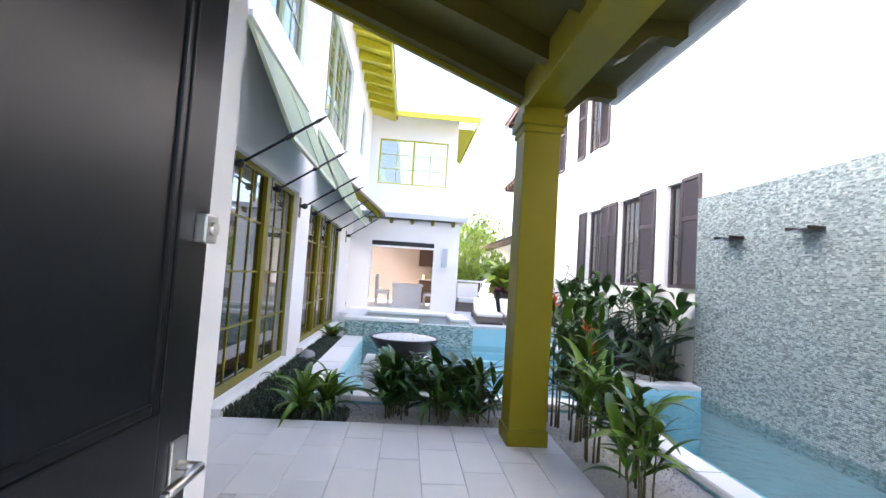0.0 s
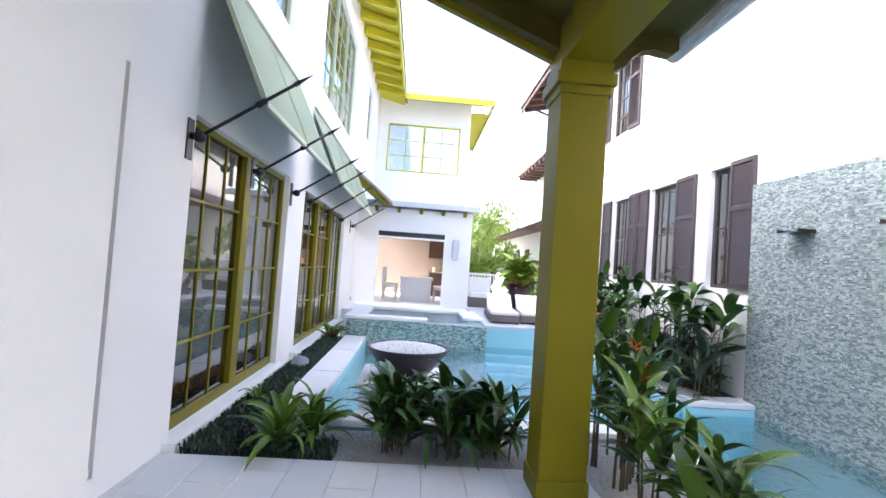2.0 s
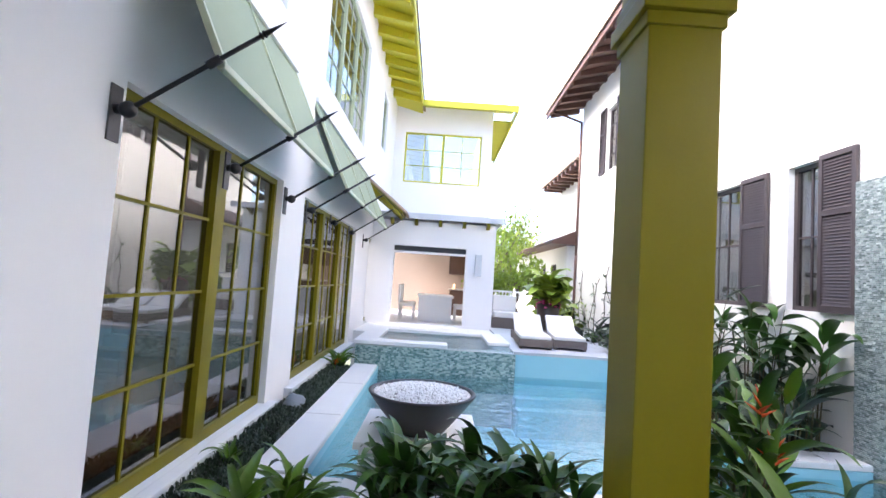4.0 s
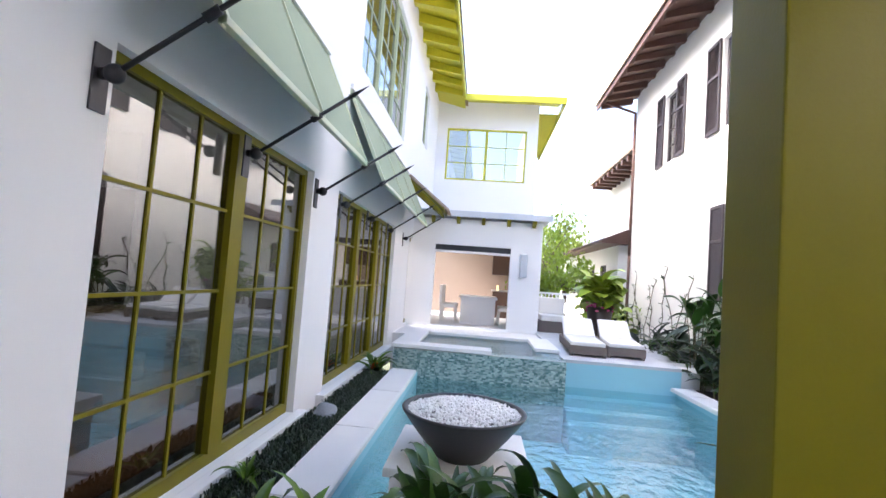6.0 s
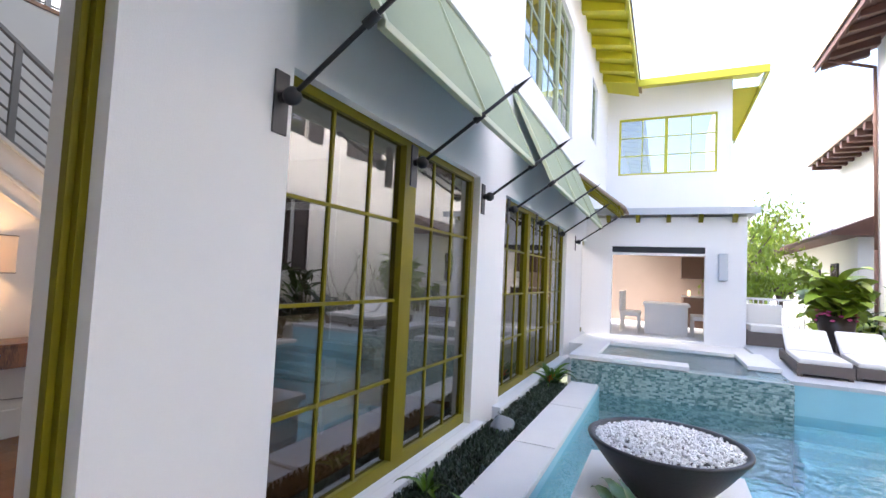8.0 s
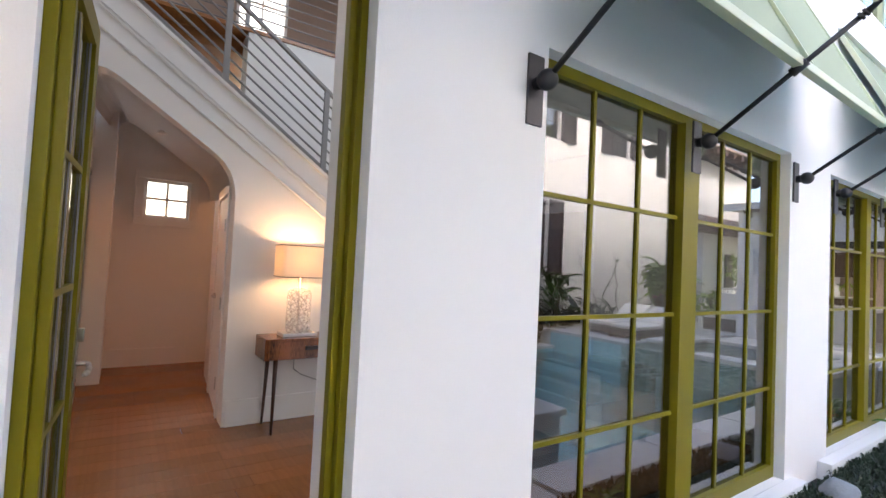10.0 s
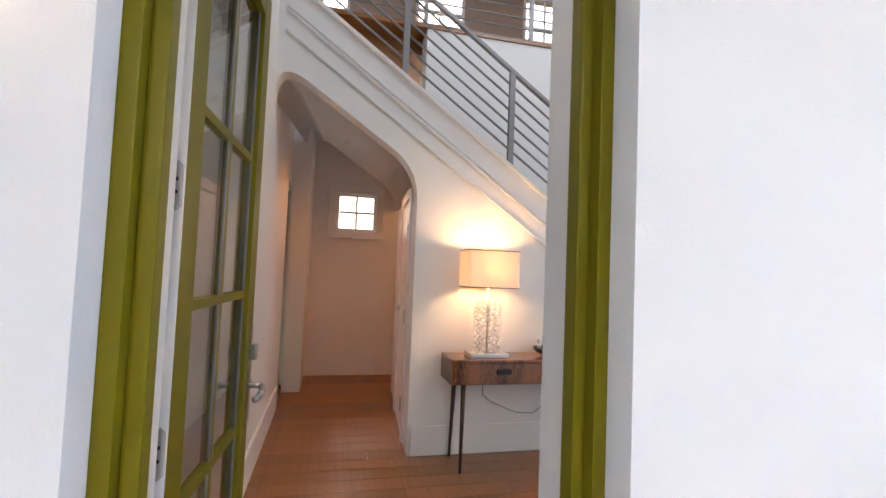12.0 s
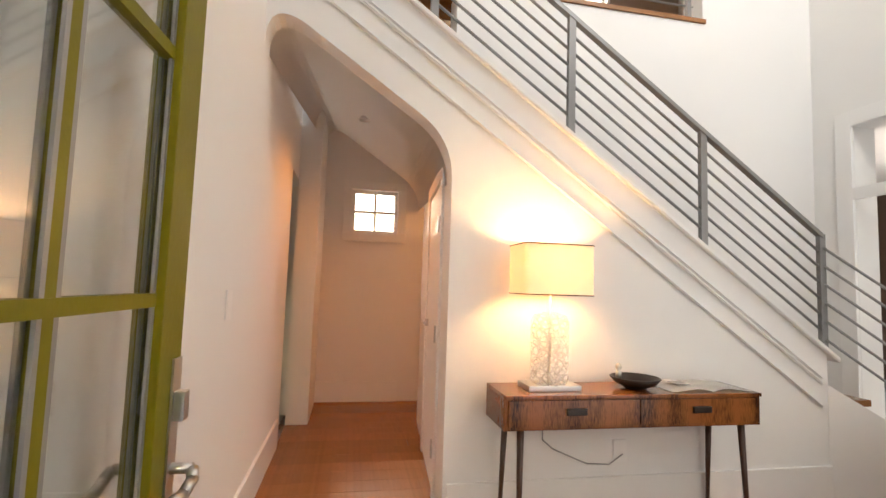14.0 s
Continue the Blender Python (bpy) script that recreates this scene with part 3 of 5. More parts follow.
for u0_, u1_, z0_, z1_ in EW + EU:
    bm = bmesh.new()
    n_ = 24
    cols_ = [[bm.verts.new((E_ + 0.34 + 0.025 * math.sin(i * 1.7), u0_ - 0.05 + (u1_ - u0_ + 0.1) * i / n_, z_)) for z_ in (z0_ - 0.05, z1_ + 0.05)] for i in range(n_ + 1)]
    for p_, q_ in zip(cols_, cols_[1:]):
        bm.faces.new((p_[0], q_[0], q_[1], p_[1])).smooth = True
    bmesh.ops.solidify(bm, geom=bm.faces[:], thickness=0.004)
    tagged(part("curtain", bm, CURTAIN), "pleated cream curtain hanging behind a house window", "curtain", "house curtains")
for ya, yb in ((7.12, 7.60), (8.42, 8.97), (9.93, 10.35), (10.38, 10.73), (11.63, 12.1)):
    shutter(ya, yb, 1.42, 3.17)
for ya, yb in ((10.5, 11.02), (11.93, 12.45), (13.45, 13.92), (14.68, 15.12)):
    shutter(ya, yb, 4.60, 6.38)

east_roof = thing("roof_east", "brown timber eave with clay tiles on the neighbour house", "roof", kind="structure")
prism("soffit_board", [(E_ - 0.95, 7.12), (E_ + 0.4, 7.50), (E_ + 0.4, 7.54), (E_ - 0.95, 7.16)], "y", -6, 17.6, BROWN_WOOD, east_roof)
box("fascia", (E_ - 1.0, E_ - 0.95, -6, 17.65, 7.03, 7.2), BROWN_WOOD, east_roof)
for k in range(26):
    yy = 17.3 - k * 0.62
    prism("rafter_tail", [(E_ - 0.92, 6.98), (E_ - 0.003, 7.18), (E_ - 0.003, 7.36), (E_ - 0.92, 7.11)], "y", yy, yy + 0.14, BROWN_WOOD, east_roof)
prism("roof_cover", [(E_ - 1.05, 7.17), (E_ + 5, 9.2), (E_ + 5, 9.28), (E_ - 1.05, 7.25)], "y", -6, 17.7, ROOFTILE, east_roof)
dp = thing("downpipe", "thin brown rain downpipe on the house corner", "downpipe")
pipe("pipe", [(E_ - 0.9, 17.0, 7.05), (E_ - 0.06, 16.85, 6.7), (E_ - 0.06, 16.8, 2.5), (E_ - 0.06, 16.8, -0.2)], 0.04, BROWN_WOOD, dp)

# north pavilion with the dining room
PY = 14.6
wall("wall_north", "y", PY, PY + 0.25, W - 0.1, 2.0, -0.3, 2.98, [(-0.62, 1.25, DECK, 2.33)], STUCCO, "white stucco pavilion wall with a wide opening")
tagged(box("wall_north_side", (1.75, 2.0, PY + 0.25, 20.5, -0.3, 2.98), STUCCO), "white stucco side wall of the pavilion", "wall", kind="structure")
tagged(box("door_header", (-0.62, 1.25, PY + 0.04, PY + 0.2, 2.20, 2.325), BLACK), "dark recessed header of the sliding door", "header", kind="structure")
tagged(box("door_track", (-0.62, 1.25, PY + 0.02, PY + 0.2, 2.14, 2.19), TRIM), "white sliding door track", "trim", kind="structure")
pr = thing("roof_pavilion", "white roof edge with chartreuse brackets over the pavilion", "roof", kind="structure")
box("roof_slab", (W + 0.05, 2.15, PY - 0.28, 18.2, 3.03, 3.12), TRIM, pr)
box("fascia", (W + 0.05, 2.18, PY - 0.36, PY - 0.28, 3.00, 3.14), GUTTER, pr)
for k in range(5):
    xx = -0.75 + k * 0.62
    prism("bracket", [(PY - 0.27, 3.02), (PY - 0.003, 3.02), (PY - 0.003, 2.86), (PY - 0.2, 2.95)], "x", xx, xx + 0.09, GREEN, pr)
wall("wall_north_upper", "y", 18.2, 18.45, W - 0.3, 2.1, 3.0, 7.4, [(-0.86, 1.75, 4.73, 6.46)], STUCCO, "white stucco upper wall with a wide window")
# frame takes the brightened chartreuse, its glare put into the colour
window("window_11", 18.25, -0.86, 1.75, 4.73, 6.46, 2, 2, 3, GREEN_LIT, "wide chartreuse framed upper window", axis="y", out=-1)
tagged(box("wall_north_upper_side", (1.85, 2.1, 18.45, 24, 3.0, 7.4), STUCCO), "white stucco upper side wall", "wall", kind="structure")
wr = thing("roof_west", "chartreuse painted eave with timber rafter tails", "roof", kind="structure")
EAVE = -0.32
# eave boards and rafter tails carry their brightness as lighter paint colour
prism("soffit_board", [(EAVE, 7.12), (W - 0.3, 7.42), (W - 0.3, 7.46), (EAVE, 7.16)], "y", 2.0, 18.9, GREEN_LIT, wr)
box("fascia", (EAVE, EAVE + 0.05, 2.0, 17.2, 7.02, 7.22), GREEN_LIT, wr)
for k in range(19):
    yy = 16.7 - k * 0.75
    prism("rafter_tail", [(EAVE - 0.03, 6.95), (W + 0.003, 7.10), (W + 0.003, 7.32), (EAVE - 0.03, 7.10)], "y", yy, yy + 0.16, GREEN_LIT, wr)
prism("soffit_board", [(17.2, 7.12), (18.5, 7.42), (18.5, 7.46), (17.2, 7.16)], "x", EAVE + 0.05, 2.75, GREEN_LIT, wr)
box("fascia", (EAVE + 0.05, 2.8, 17.15, 17.2, 7.02, 7.22), GREEN_LIT, wr)
box("fascia", (2.75, 2.8, 17.2, 24.0, 7.02, 7.22), GREEN_LIT, wr)
box("soffit_board", (2.1, 2.75, 18.5, 24.0, 7.14, 7.17), GREEN_LIT, wr)
prism("roof_cover", [(EAVE + 0.08, 7.20), (W - 5.6, 9.0), (W - 5.6, 9.1), (EAVE + 0.08, 7.28)], "y", 2.0, 19.0, ROOFTILE, wr)

# small tiled roof over the glass door
lt = thing("roof_door", "small chartreuse boarded roof with clay tiles over the glass door", "roof", kind="structure")
prism("soffit_board", [(W, 3.66), (-0.40, 3.02), (-0.40, 3.05), (W, 3.69)], "y", 13.3, 14.24, GREEN, lt)
box("fascia", (-0.40, -0.365, 13.3, 14.24, 2.98, 3.06), GREEN, lt)
for k in range(3):
    prism("rafter_tail", [(W + 0.003, 3.50), (-0.42, 2.90), (-0.42, 3.00), (W + 0.003, 3.655)], "y", 13.33 + k * 0.38, 13.41 + k * 0.38, GREEN, lt)
for k in range(4):
    bm = bmesh.new()
    ends = []
    for xx, zz in ((-0.26, 2.96), (W + 0.002, 3.71)):
        ends.append([[bm.verts.new((xx, 13.42 + k * 0.235 + q * math.cos(math.pi * i / 8), zz + q * 0.8 * math.sin(math.pi * i / 8))) for i in range(9)] for q in (0.095, 0.11)])
    for i in range(8):
        for q in (0, 1):
            bm.faces.new((ends[0][q][i], ends[0][q][i + 1], ends[1][q][i + 1], ends[1][q][i]))
        bm.faces.new((ends[0][0][i], ends[0][0][i + 1], ends[0][1][i + 1], ends[0][1][i]))
    bmesh.ops.recalc_face_normals(bm, faces=bm.faces[:])
    part("barrel_tile", bm, ROOFTILE, lt)

# porch roof
pf = thing("roof_porch", "olive green timber porch roof, underside coloured dark for shade, with clay barrel tiles", "roof", kind="structure")
box("beam", (1.40, 1.72, -3.0, 4.72, 2.88, 3.16), GREEN, pf, bevel=0.01)
SL = 0.41


def zr(x):
    return 3.17 + (1.40 - x) * SL


# boards, tails and rafters get their shade from the dark colour
prism("roof_boards", [(1.40, zr(1.40)), (W, zr(W)), (W, zr(W) + 0.04), (1.40, zr(1.40) + 0.04)], "y", -3.0, 4.62, OLIVE_SHADED, pf)
box("eave_boards", (1.40, 2.30, -3.0, 4.66, 3.215, 3.255), OLIVE_SHADED, pf)
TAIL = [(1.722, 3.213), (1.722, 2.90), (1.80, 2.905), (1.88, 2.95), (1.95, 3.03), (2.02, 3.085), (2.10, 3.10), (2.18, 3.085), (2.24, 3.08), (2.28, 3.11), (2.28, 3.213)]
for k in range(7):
    prism("rafter_tail", TAIL, "y", 4.56 - k * 1.1, 4.66 - k * 1.1, OLIVE_SHADED, pf)
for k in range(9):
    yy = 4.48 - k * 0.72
    prism("rafter", [(1.40, zr(1.40) - 0.17), (W, zr(W) - 0.17), (W, zr(W) - 0.002), (1.40, zr(1.40) - 0.002)], "y", yy, yy + 0.10, OLIVE_SHADED, pf)
prism("barge_board", [(1.40, zr(1.40) - 0.20), (W, zr(W) - 0.20), (W, zr(W) + 0.06), (1.40, zr(1.40) + 0.06)], "y", 4.62, 4.68, GREEN, pf)
for k in range(52):
    k, upper = k // 2, k % 2
    yy = 4.68 - k * 0.295
    bm = bmesh.new()
    n = 10
    ring = []
    for xx in ((1.04, W + 0.02) if upper else (2.30, 1.0)):
        ring.append([[bm.verts.new((xx, yy - 0.15 + r_ * math.cos(math.pi * i / n), (zr(xx) + 0.045 if upper else 3.262 + (2.30 - xx) * 0.1) + r_ * 0.8 * math.sin(math.pi * i / n))) for i in range(n + 1)] for r_ in (0.095, 0.11)])
    for i in range(n):
        for s in (0, 1):
            bm.faces.new((ring[0][s][i], ring[0][s][i + 1], ring[1][s][i + 1], ring[1][s][i]))
        bm.faces.new((ring[0][0][i], ring[0][0][i + 1], ring[0][1][i + 1], ring[0][1][i]))
    bmesh.ops.recalc_face_normals(bm, faces=bm.faces[:])
    part("barrel_tile", bm, ROOFTILE, pf)
bm = bmesh.new()
arc = [(2.36 + 0.075 * math.cos(math.pi + math.pi * i / 10), 3.20 + 0.075 * math.sin(math.pi + math.pi * i / 10)) for i in range(11)]
inner = [(2.36 + 0.068 * math.cos(2 * math.pi - math.pi * i / 10), 3.205 + 0.068 * math.sin(2 * math.pi - math.pi * i / 10)) for i in range(11)]
add_prism(bm, arc + inner, "y", -3.0, 4.80)
part("gutter", bm, GUTTER, pf, "pale grey half round gutter")

post = thing("porch_post", "square olive green timber porch post with capital", "post", at=(0, 0, 0))
box("shaft", (1.40, 1.72, 4.38, 4.70, 0.0, 2.70), GREEN, post, bevel=0.008)
box("base", (1.386, 1.734, 4.366, 4.714, 0.0, 0.13), GREEN, post, bevel=0.01)
for k, (o_, za, zb) in enumerate(((0.015, 2.66, 2.72), (0.04, 2.721, 2.80), (0.02, 2.801, 2.88))):
    box("capital", (1.40 - o_, 1.72 + o_, 4.38 - o_, 4.70 + o_, za, zb), GREEN, post, bevel=0.008)


# ---- inside the house ----
floor_in = tagged(box("floor_foyer", (-9.0, W - 0.22, 2.9, 13.9, -0.3, FL - 0.012), JOINT), "warm oak plank floor", "floor", kind="structure")
plank_mesh = {}
rng = random.Random(11)
x = W - 0.22
# planks run across the way in
while x > -6.4:
    y0 = 3.2 - rng.random() * 1.2
    xa = x - 0.15
    top = 7.7 if xa > -4.75 else 5.6
    while y0 < top:
        ln = rng.choice((1.2, 1.6, 2.0))
        a, b = max(y0, 3.15), min(y0 + ln, top)
        if b - a > 0.05:
            key = round(b - a, 2)
            if ("y", key) not in plank_mesh:
                bm = bmesh.new()
                add_box(bm, 0, 0.148, 0, key - 0.002, -0.011, 0.0)
                plank_mesh[("y", key)] = mesh_of("plank", bm, OAK)
            o = part("plank", plank_mesh[("y", key)], OAK, floor_in)
            o.location = (xa, a, FL)
        y0 += ln
    x -= 0.15

XA = -3.69          # wall with the arch, also the outer string of the stair
wall("wall_foyer_south", "y", 2.95, 3.2, -4.9, W - 0.22, FL - 0.1, 6.2, [], PLASTER, "white plaster wall beside the open glass door")
TOPA, SLO = 5.627, 0.70      # slope line of the stair: z = TOPA - SLO * y


def zs(y):
    return TOPA - SLO * y


def arch_outline(grow=0.0):
    """The leaning arch under the stair, anticlockwise in y and z."""
    pts = [(4.18 + grow, FL - 0.05)]
    a, b = Vector((4.18 + grow, 2.165 + grow)), Vector((3.2 - grow, 2.165 + grow + 0.98 * 0.675))

    def corner(p, d0, d1, r, n=8):
        p0, p1 = p + d0 * r, p + d1 * r
        return [tuple(p0 * (1 - t) ** 2 + p * 2 * t * (1 - t) + p1 * t ** 2) for t in [i / n for i in range(n + 1)]]
    s = (b - a).normalized()
    pts += corner(a, Vector((0, -1)), s, 0.22)
    pts += corner(b, -s, Vector((0, -1)), 0.26)
    pts += [(3.2 - grow, FL - 0.05)]
    return pts


# wall under the stair: right of the arch, and above it
ar = arch_outline()
bm = bmesh.new()
outline = [(6.55, FL - 0.05), (6.55, zs(6.55)), (3.2, zs(3.2))] + ar[::-1][1:]
verts0 = [bm.verts.new((XA, u, v)) for u, v in outline]
verts1 = [bm.verts.new((XA - 0.14, u, v)) for u, v in outline]
f0 = bm.faces.new(verts0)
f1 = bm.faces.new(verts1[::-1])
n = len(outline)
for i in range(n):
    bm.faces.new((verts0[i], verts1[i], verts1[(i + 1) % n], verts0[(i + 1) % n]))
bmesh.ops.recalc_face_normals(bm, faces=bm.faces[:])
bmesh.ops.triangulate(bm, faces=[f0, f1])
tagged(part("wall_stair", bm, PLASTER), "white plaster wall under the stair with a leaning arch", "wall", kind="structure")

# vault of the passage under the stair
bm = bmesh.new()
rows_ = []
for xx, du, dv in ((XA - 0.14, 0, 0), (-6.2, 0.17, 0.22)):
    rows_.append([bm.verts.new((xx, u + du, v + dv)) for u, v in ar[1:-1]])
for i in range(len(ar) - 3):
    f = bm.faces.new((rows_[0][i], rows_[0][i + 1], rows_[1][i + 1], rows_[1][i]))
    f.smooth = True
bmesh.ops.solidify(bm, geom=bm.faces[:], thickness=-0.06)
bmesh.ops.recalc_face_normals(bm, faces=bm.faces[:])
tagged(part("ceiling_passage", bm, PLASTER), "sloping plaster ceiling with rounded corners", "ceiling", kind="structure")
tagged(prism("wall_passage_north", [(XA - 0.14, 4.18), (-5.5, 4.305), (-5.5, 4.44), (XA - 0.14, 4.32)], "z", FL - 0.05, 2.55, PLASTER), "white plaster passage wall with a door", "wall", kind="structure")
tagged(box("wall_passage_corner", (-6.45, -6.2, 2.2, 2.8, FL - 0.05, 3.6), PLASTER), "white plaster wall closing the room beside the passage", "wall", kind="structure")
tagged(box("wall_passage_jog", (-6.2, -5.45, 3.2, 3.38, FL - 0.05, 3.0), PLASTER), "white plaster wall return in the passage", "wall", kind="structure")
wall("wall_passage_south", "y", 3.06, 3.2, -6.2, -4.9, FL - 0.05, 3.0, [(-5.75, -5.05, FL, 2.25)], PLASTER, "white plaster passage wall")
wall("wall_passage_end", "x", -6.45, -6.2, 2.8, 4.6, FL - 0.05, 3.4, [(3.66, 4.13, 1.90, 2.35)], PLASTER, "white plaster end wall with a small window")
window("window_12", -6.23, 3.66, 4.13, 1.90, 2.35, 1, 2, 2, TRIM, "small white four pane window", frame_w=0.03)
wt = thing("window_trim", "wide white window casing", "trim", kind="structure")
for d in ((3.57, 4.22, 2.35, 2.44), (3.57, 4.22, 1.81, 1.90), (3.57, 3.66, 1.90, 2.35), (4.13, 4.22, 1.90, 2.35)):
    box("casing", (-6.2, -6.175, *d), TRIM, wt, bevel=0.004)
hall_door = thing("door_3", "white panelled passage door with nickel lever", "door", kind="structure")
hall_door.matrix_world = Matrix.Translation((-4.36, 4.228, 0)) @ Matrix.Rotation(radians(-4.1), 4, "Z") @ Matrix.Translation((4.36, -4.19, 0))
box("panel", (-4.72, -4.0, 4.176, 4.186, FL + 0.01, 2.0), TRIM, hall_door)
for d in ((-4.80, -4.72, FL, 2.10), (-4.0, -3.92, FL, 2.10), (-4.72, -4.0, 2.02, 2.10)):
    box("casing", (d[0], d[1], 4.165, 4.19, d[2], d[3]), TRIM, hall_door, bevel=0.004)
tube("lever_rose", (-4.62, 4.176, 1.12), (-4.62, 4.155, 1.12), 0.026, CHROME, hall_door)
box("lever", (-4.64, -4.52, 4.135, 4.155, 1.11, 1.13), CHROME, hall_door, bevel=0.005)
for z in (0.45, 1.1, 1.75):
    box("hinge", (-4.035, -4.005, 4.156, 4.176, z - 0.05, z + 0.05), CHROME, hall_door)
dl = thing("downlight", "small recessed ceiling downlight", "downlight")
lathe("trim_ring", [(0.045, 0), (0.05, -0.008), (0.03, -0.004), (0.028, 0.02)], (-4.7, 3.72, 2.575), TRIM, dl, 20)
spot = bpy.data.lights.new("downlight_bulb", "SPOT")
spot.energy, spot.color, spot.spot_size, spot.spot_blend, spot.shadow_soft_size = 2.4, (1.0, 0.34, 0.06), radians(150), 1.0, 0.045
new("downlight_bulb", spot).location = (-4.7, 3.72, 2.56)

tagged(box("wall_side_room", (-6.45, -4.9, 5.6, 5.75, FL - 0.05, 3.0), PLASTER), "white plaster wall of the side room off the passage", "wall", kind="structure")
tagged(box("ceiling_side_room", (-6.45, -4.9, 4.5, 5.75, 2.56, 2.7), PLASTER), "white plaster ceiling of the side room", "ceiling", kind="structure")
tagged(box("wall_side_room_end", (-6.45, -6.2, 4.6, 5.6, FL - 0.05, 2.56), PLASTER), "white plaster end wall of the side room", "wall", kind="structure")
side_lamp = bpy.data.lights.new("side_room_lamp", "POINT")
side_lamp.energy, side_lamp.color, side_lamp.shadow_soft_size = 0.5, (1.0, 0.40, 0.12), 0.06
new("side_room_lamp", side_lamp).location = (-5.85, 5.0, 2.3)


def base_run(x0, x1, y0, y1, h=0.2):
    o = box("baseboard", (x0, x1, y0, y1, FL, FL + h), TRIM, None, bevel=0.006)
    tagged(o, "tall white painted baseboard", "baseboard", kind="structure")


base_run(XA, XA + 0.018, 4.20, 6.55)
base_run(-4.9, W - 0.25, 3.2, 3.218)
base_run(-6.2, -6.182, 3.2, 4.19)

# stair flight behind the string, rising towards the south
stair = thing("stair", "straight stair with white string and oak treads", "stair", kind="structure")
for k in range(8):
    y1 = 7.05 - k * 0.273
    z1 = zs(y1) + 0.02
    box("riser", (-4.74, XA - 0.145, y1 - 0.273, y1 - 0.25, z1 - 0.17, z1 - 0.035), TRIM, stair)
    box("tread", (-4.74, XA - 0.145, y1 - 0.273 - 0.25, y1 - 0.22, z1 - 0.035, z1), OAK, stair, bevel=0.005)
st = 0.035
prism("string_cap", [(2.6, zs(2.6)), (6.62, zs(6.62)), (6.62, zs(6.62) + st), (2.6, zs(2.6) + st)], "x", XA - 0.16, XA + 0.03, TRIM, stair, bevel=0.006)
for off, th in ((-0.183, 0.016), (-0.213, 0.025), (-0.350, 0.018)):
    prism("string_moulding", [(3.25, zs(3.25) + off), (6.5, zs(6.5) + off), (6.5, zs(6.5) + off + th), (3.25, zs(3.25) + off + th)], "x", XA, XA + 0.018, TRIM, stair, bevel=0.006)
# lower flight beyond the string's foot
bm = bmesh.new()
lowv = [bm.verts.new(p) for p in ((XA, 6.552, FL), (XA + 0.42, 7.4, FL), (XA + 0.28, 7.46, FL), (XA - 0.14, 6.6, FL))]
topv = [bm.verts.new(p) for p in ((XA, 6.552, 0.86), (XA + 0.42, 7.4, 0.27), (XA + 0.28, 7.46, 0.27), (XA - 0.14, 6.6, 0.86))]
bm.faces.new(lowv[::-1])
bm.faces.new(topv)
for i in range(4):
    bm.faces.new((lowv[i], lowv[(i + 1) % 4], topv[(i + 1) % 4], topv[i]))
bmesh.ops.recalc_face_normals(bm, faces=bm.faces[:])
part("flared_string", bm, PLASTER, stair)
for k in range(3):
    box("tread", (-4.74, XA - 0.02 + 0.12 * k, 6.60 + 0.26 * k, 6.90 + 0.26 * k, FL + 0.53 - 0.18 * k, FL + 0.57 - 0.18 * k), OAK, stair, bevel=0.005)

rail = thing("stair_railing", "grey painted steel stair railing with thin horizontal bars", "railing")


def post_at(y, h=0.79):
    box("post", (XA - 0.085, XA - 0.055, y - 0.022, y + 0.022, zs(y) + 0.02, zs(y) + h), STEEL, rail, bevel=0.003)


RP = [3.22, 4.065, 4.885, 5.755, 6.61]
for y in RP:
    post_at(y)
for a, b in [(2.4, RP[0])] + list(zip(RP, RP[1:])):
    prism("handrail", [(a, zs(a) + 0.765), (b, zs(b) + 0.765), (b, zs(b) + 0.795), (a, zs(a) + 0.795)], "x", XA - 0.09, XA - 0.05, STEEL, rail)
    for k in range(7):
        h = 0.075 + k * 0.099
        tube("bar", (XA - 0.07, a, zs(a) + h), (XA - 0.07, b, zs(b) + h), 0.0085, STEEL, rail, n=6)
for k in range(6):
    h = 0.70 - k * 0.115
    tube("bar", (XA - 0.05, RP[-1], zs(RP[-1]) + h), (XA + 0.35, 7.42, zs(RP[-1]) + h - 0.70), 0.0085, STEEL, rail, n=6)
wr_ = thing("wall_handrail", "dark steel handrail on the far stair wall", "handrail")
tube("bar", (-4.66, 2.6, zs(2.6) + 0.50), (-4.66, 6.7, zs(6.7) + 0.50), 0.02, STEEL, wr_)
for y in (3.3, 4.2, 5.1, 6.0, 6.6):
    tube("bracket", (-4.74, y, zs(y) + 0.42), (-4.66, y, zs(y) + 0.49), 0.008, STEEL, wr_, n=6)

# stairwell
wall("wall_stairwell", "x", -5.0, -4.75, 2.4, 7.75, FL - 0.05, 6.2, [(2.6, 6.6, 3.78, 5.4), (3.0, 4.4, FL - 0.05, 3.78)], PLASTER, "tall white plaster stairwell wall with a gallery opening")
wall("wall_foyer_north", "y", 7.73, 7.95, -5.0, W - 0.22, FL - 0.05, 6.2, [(-4.40, -3.2, FL, 2.82)], PLASTER, "white plaster foyer wall with a cased opening")
ct = thing("door_casing", "white door casing with transom bar", "trim", kind="structure")
for d in ((-4.53, -4.40, FL, 2.95), (-3.2, -3.07, FL, 2.95), (-4.40, -3.2, 2.82, 2.95), (-4.40, -3.2, 2.2, 2.30)):
    box("casing", (d[0], d[1], 7.70, 7.728, d[2], d[3]), TRIM, ct, bevel=0.005)
tagged(box("ceiling_foyer", (-7.0, W - 0.22, 2.4, 7.95, 6.2, 6.4), PLASTER), "white plaster ceiling high over the foyer", "ceiling", kind="structure")
gal = thing("gallery_railing", "grey steel gallery railing in the upper opening", "railing")
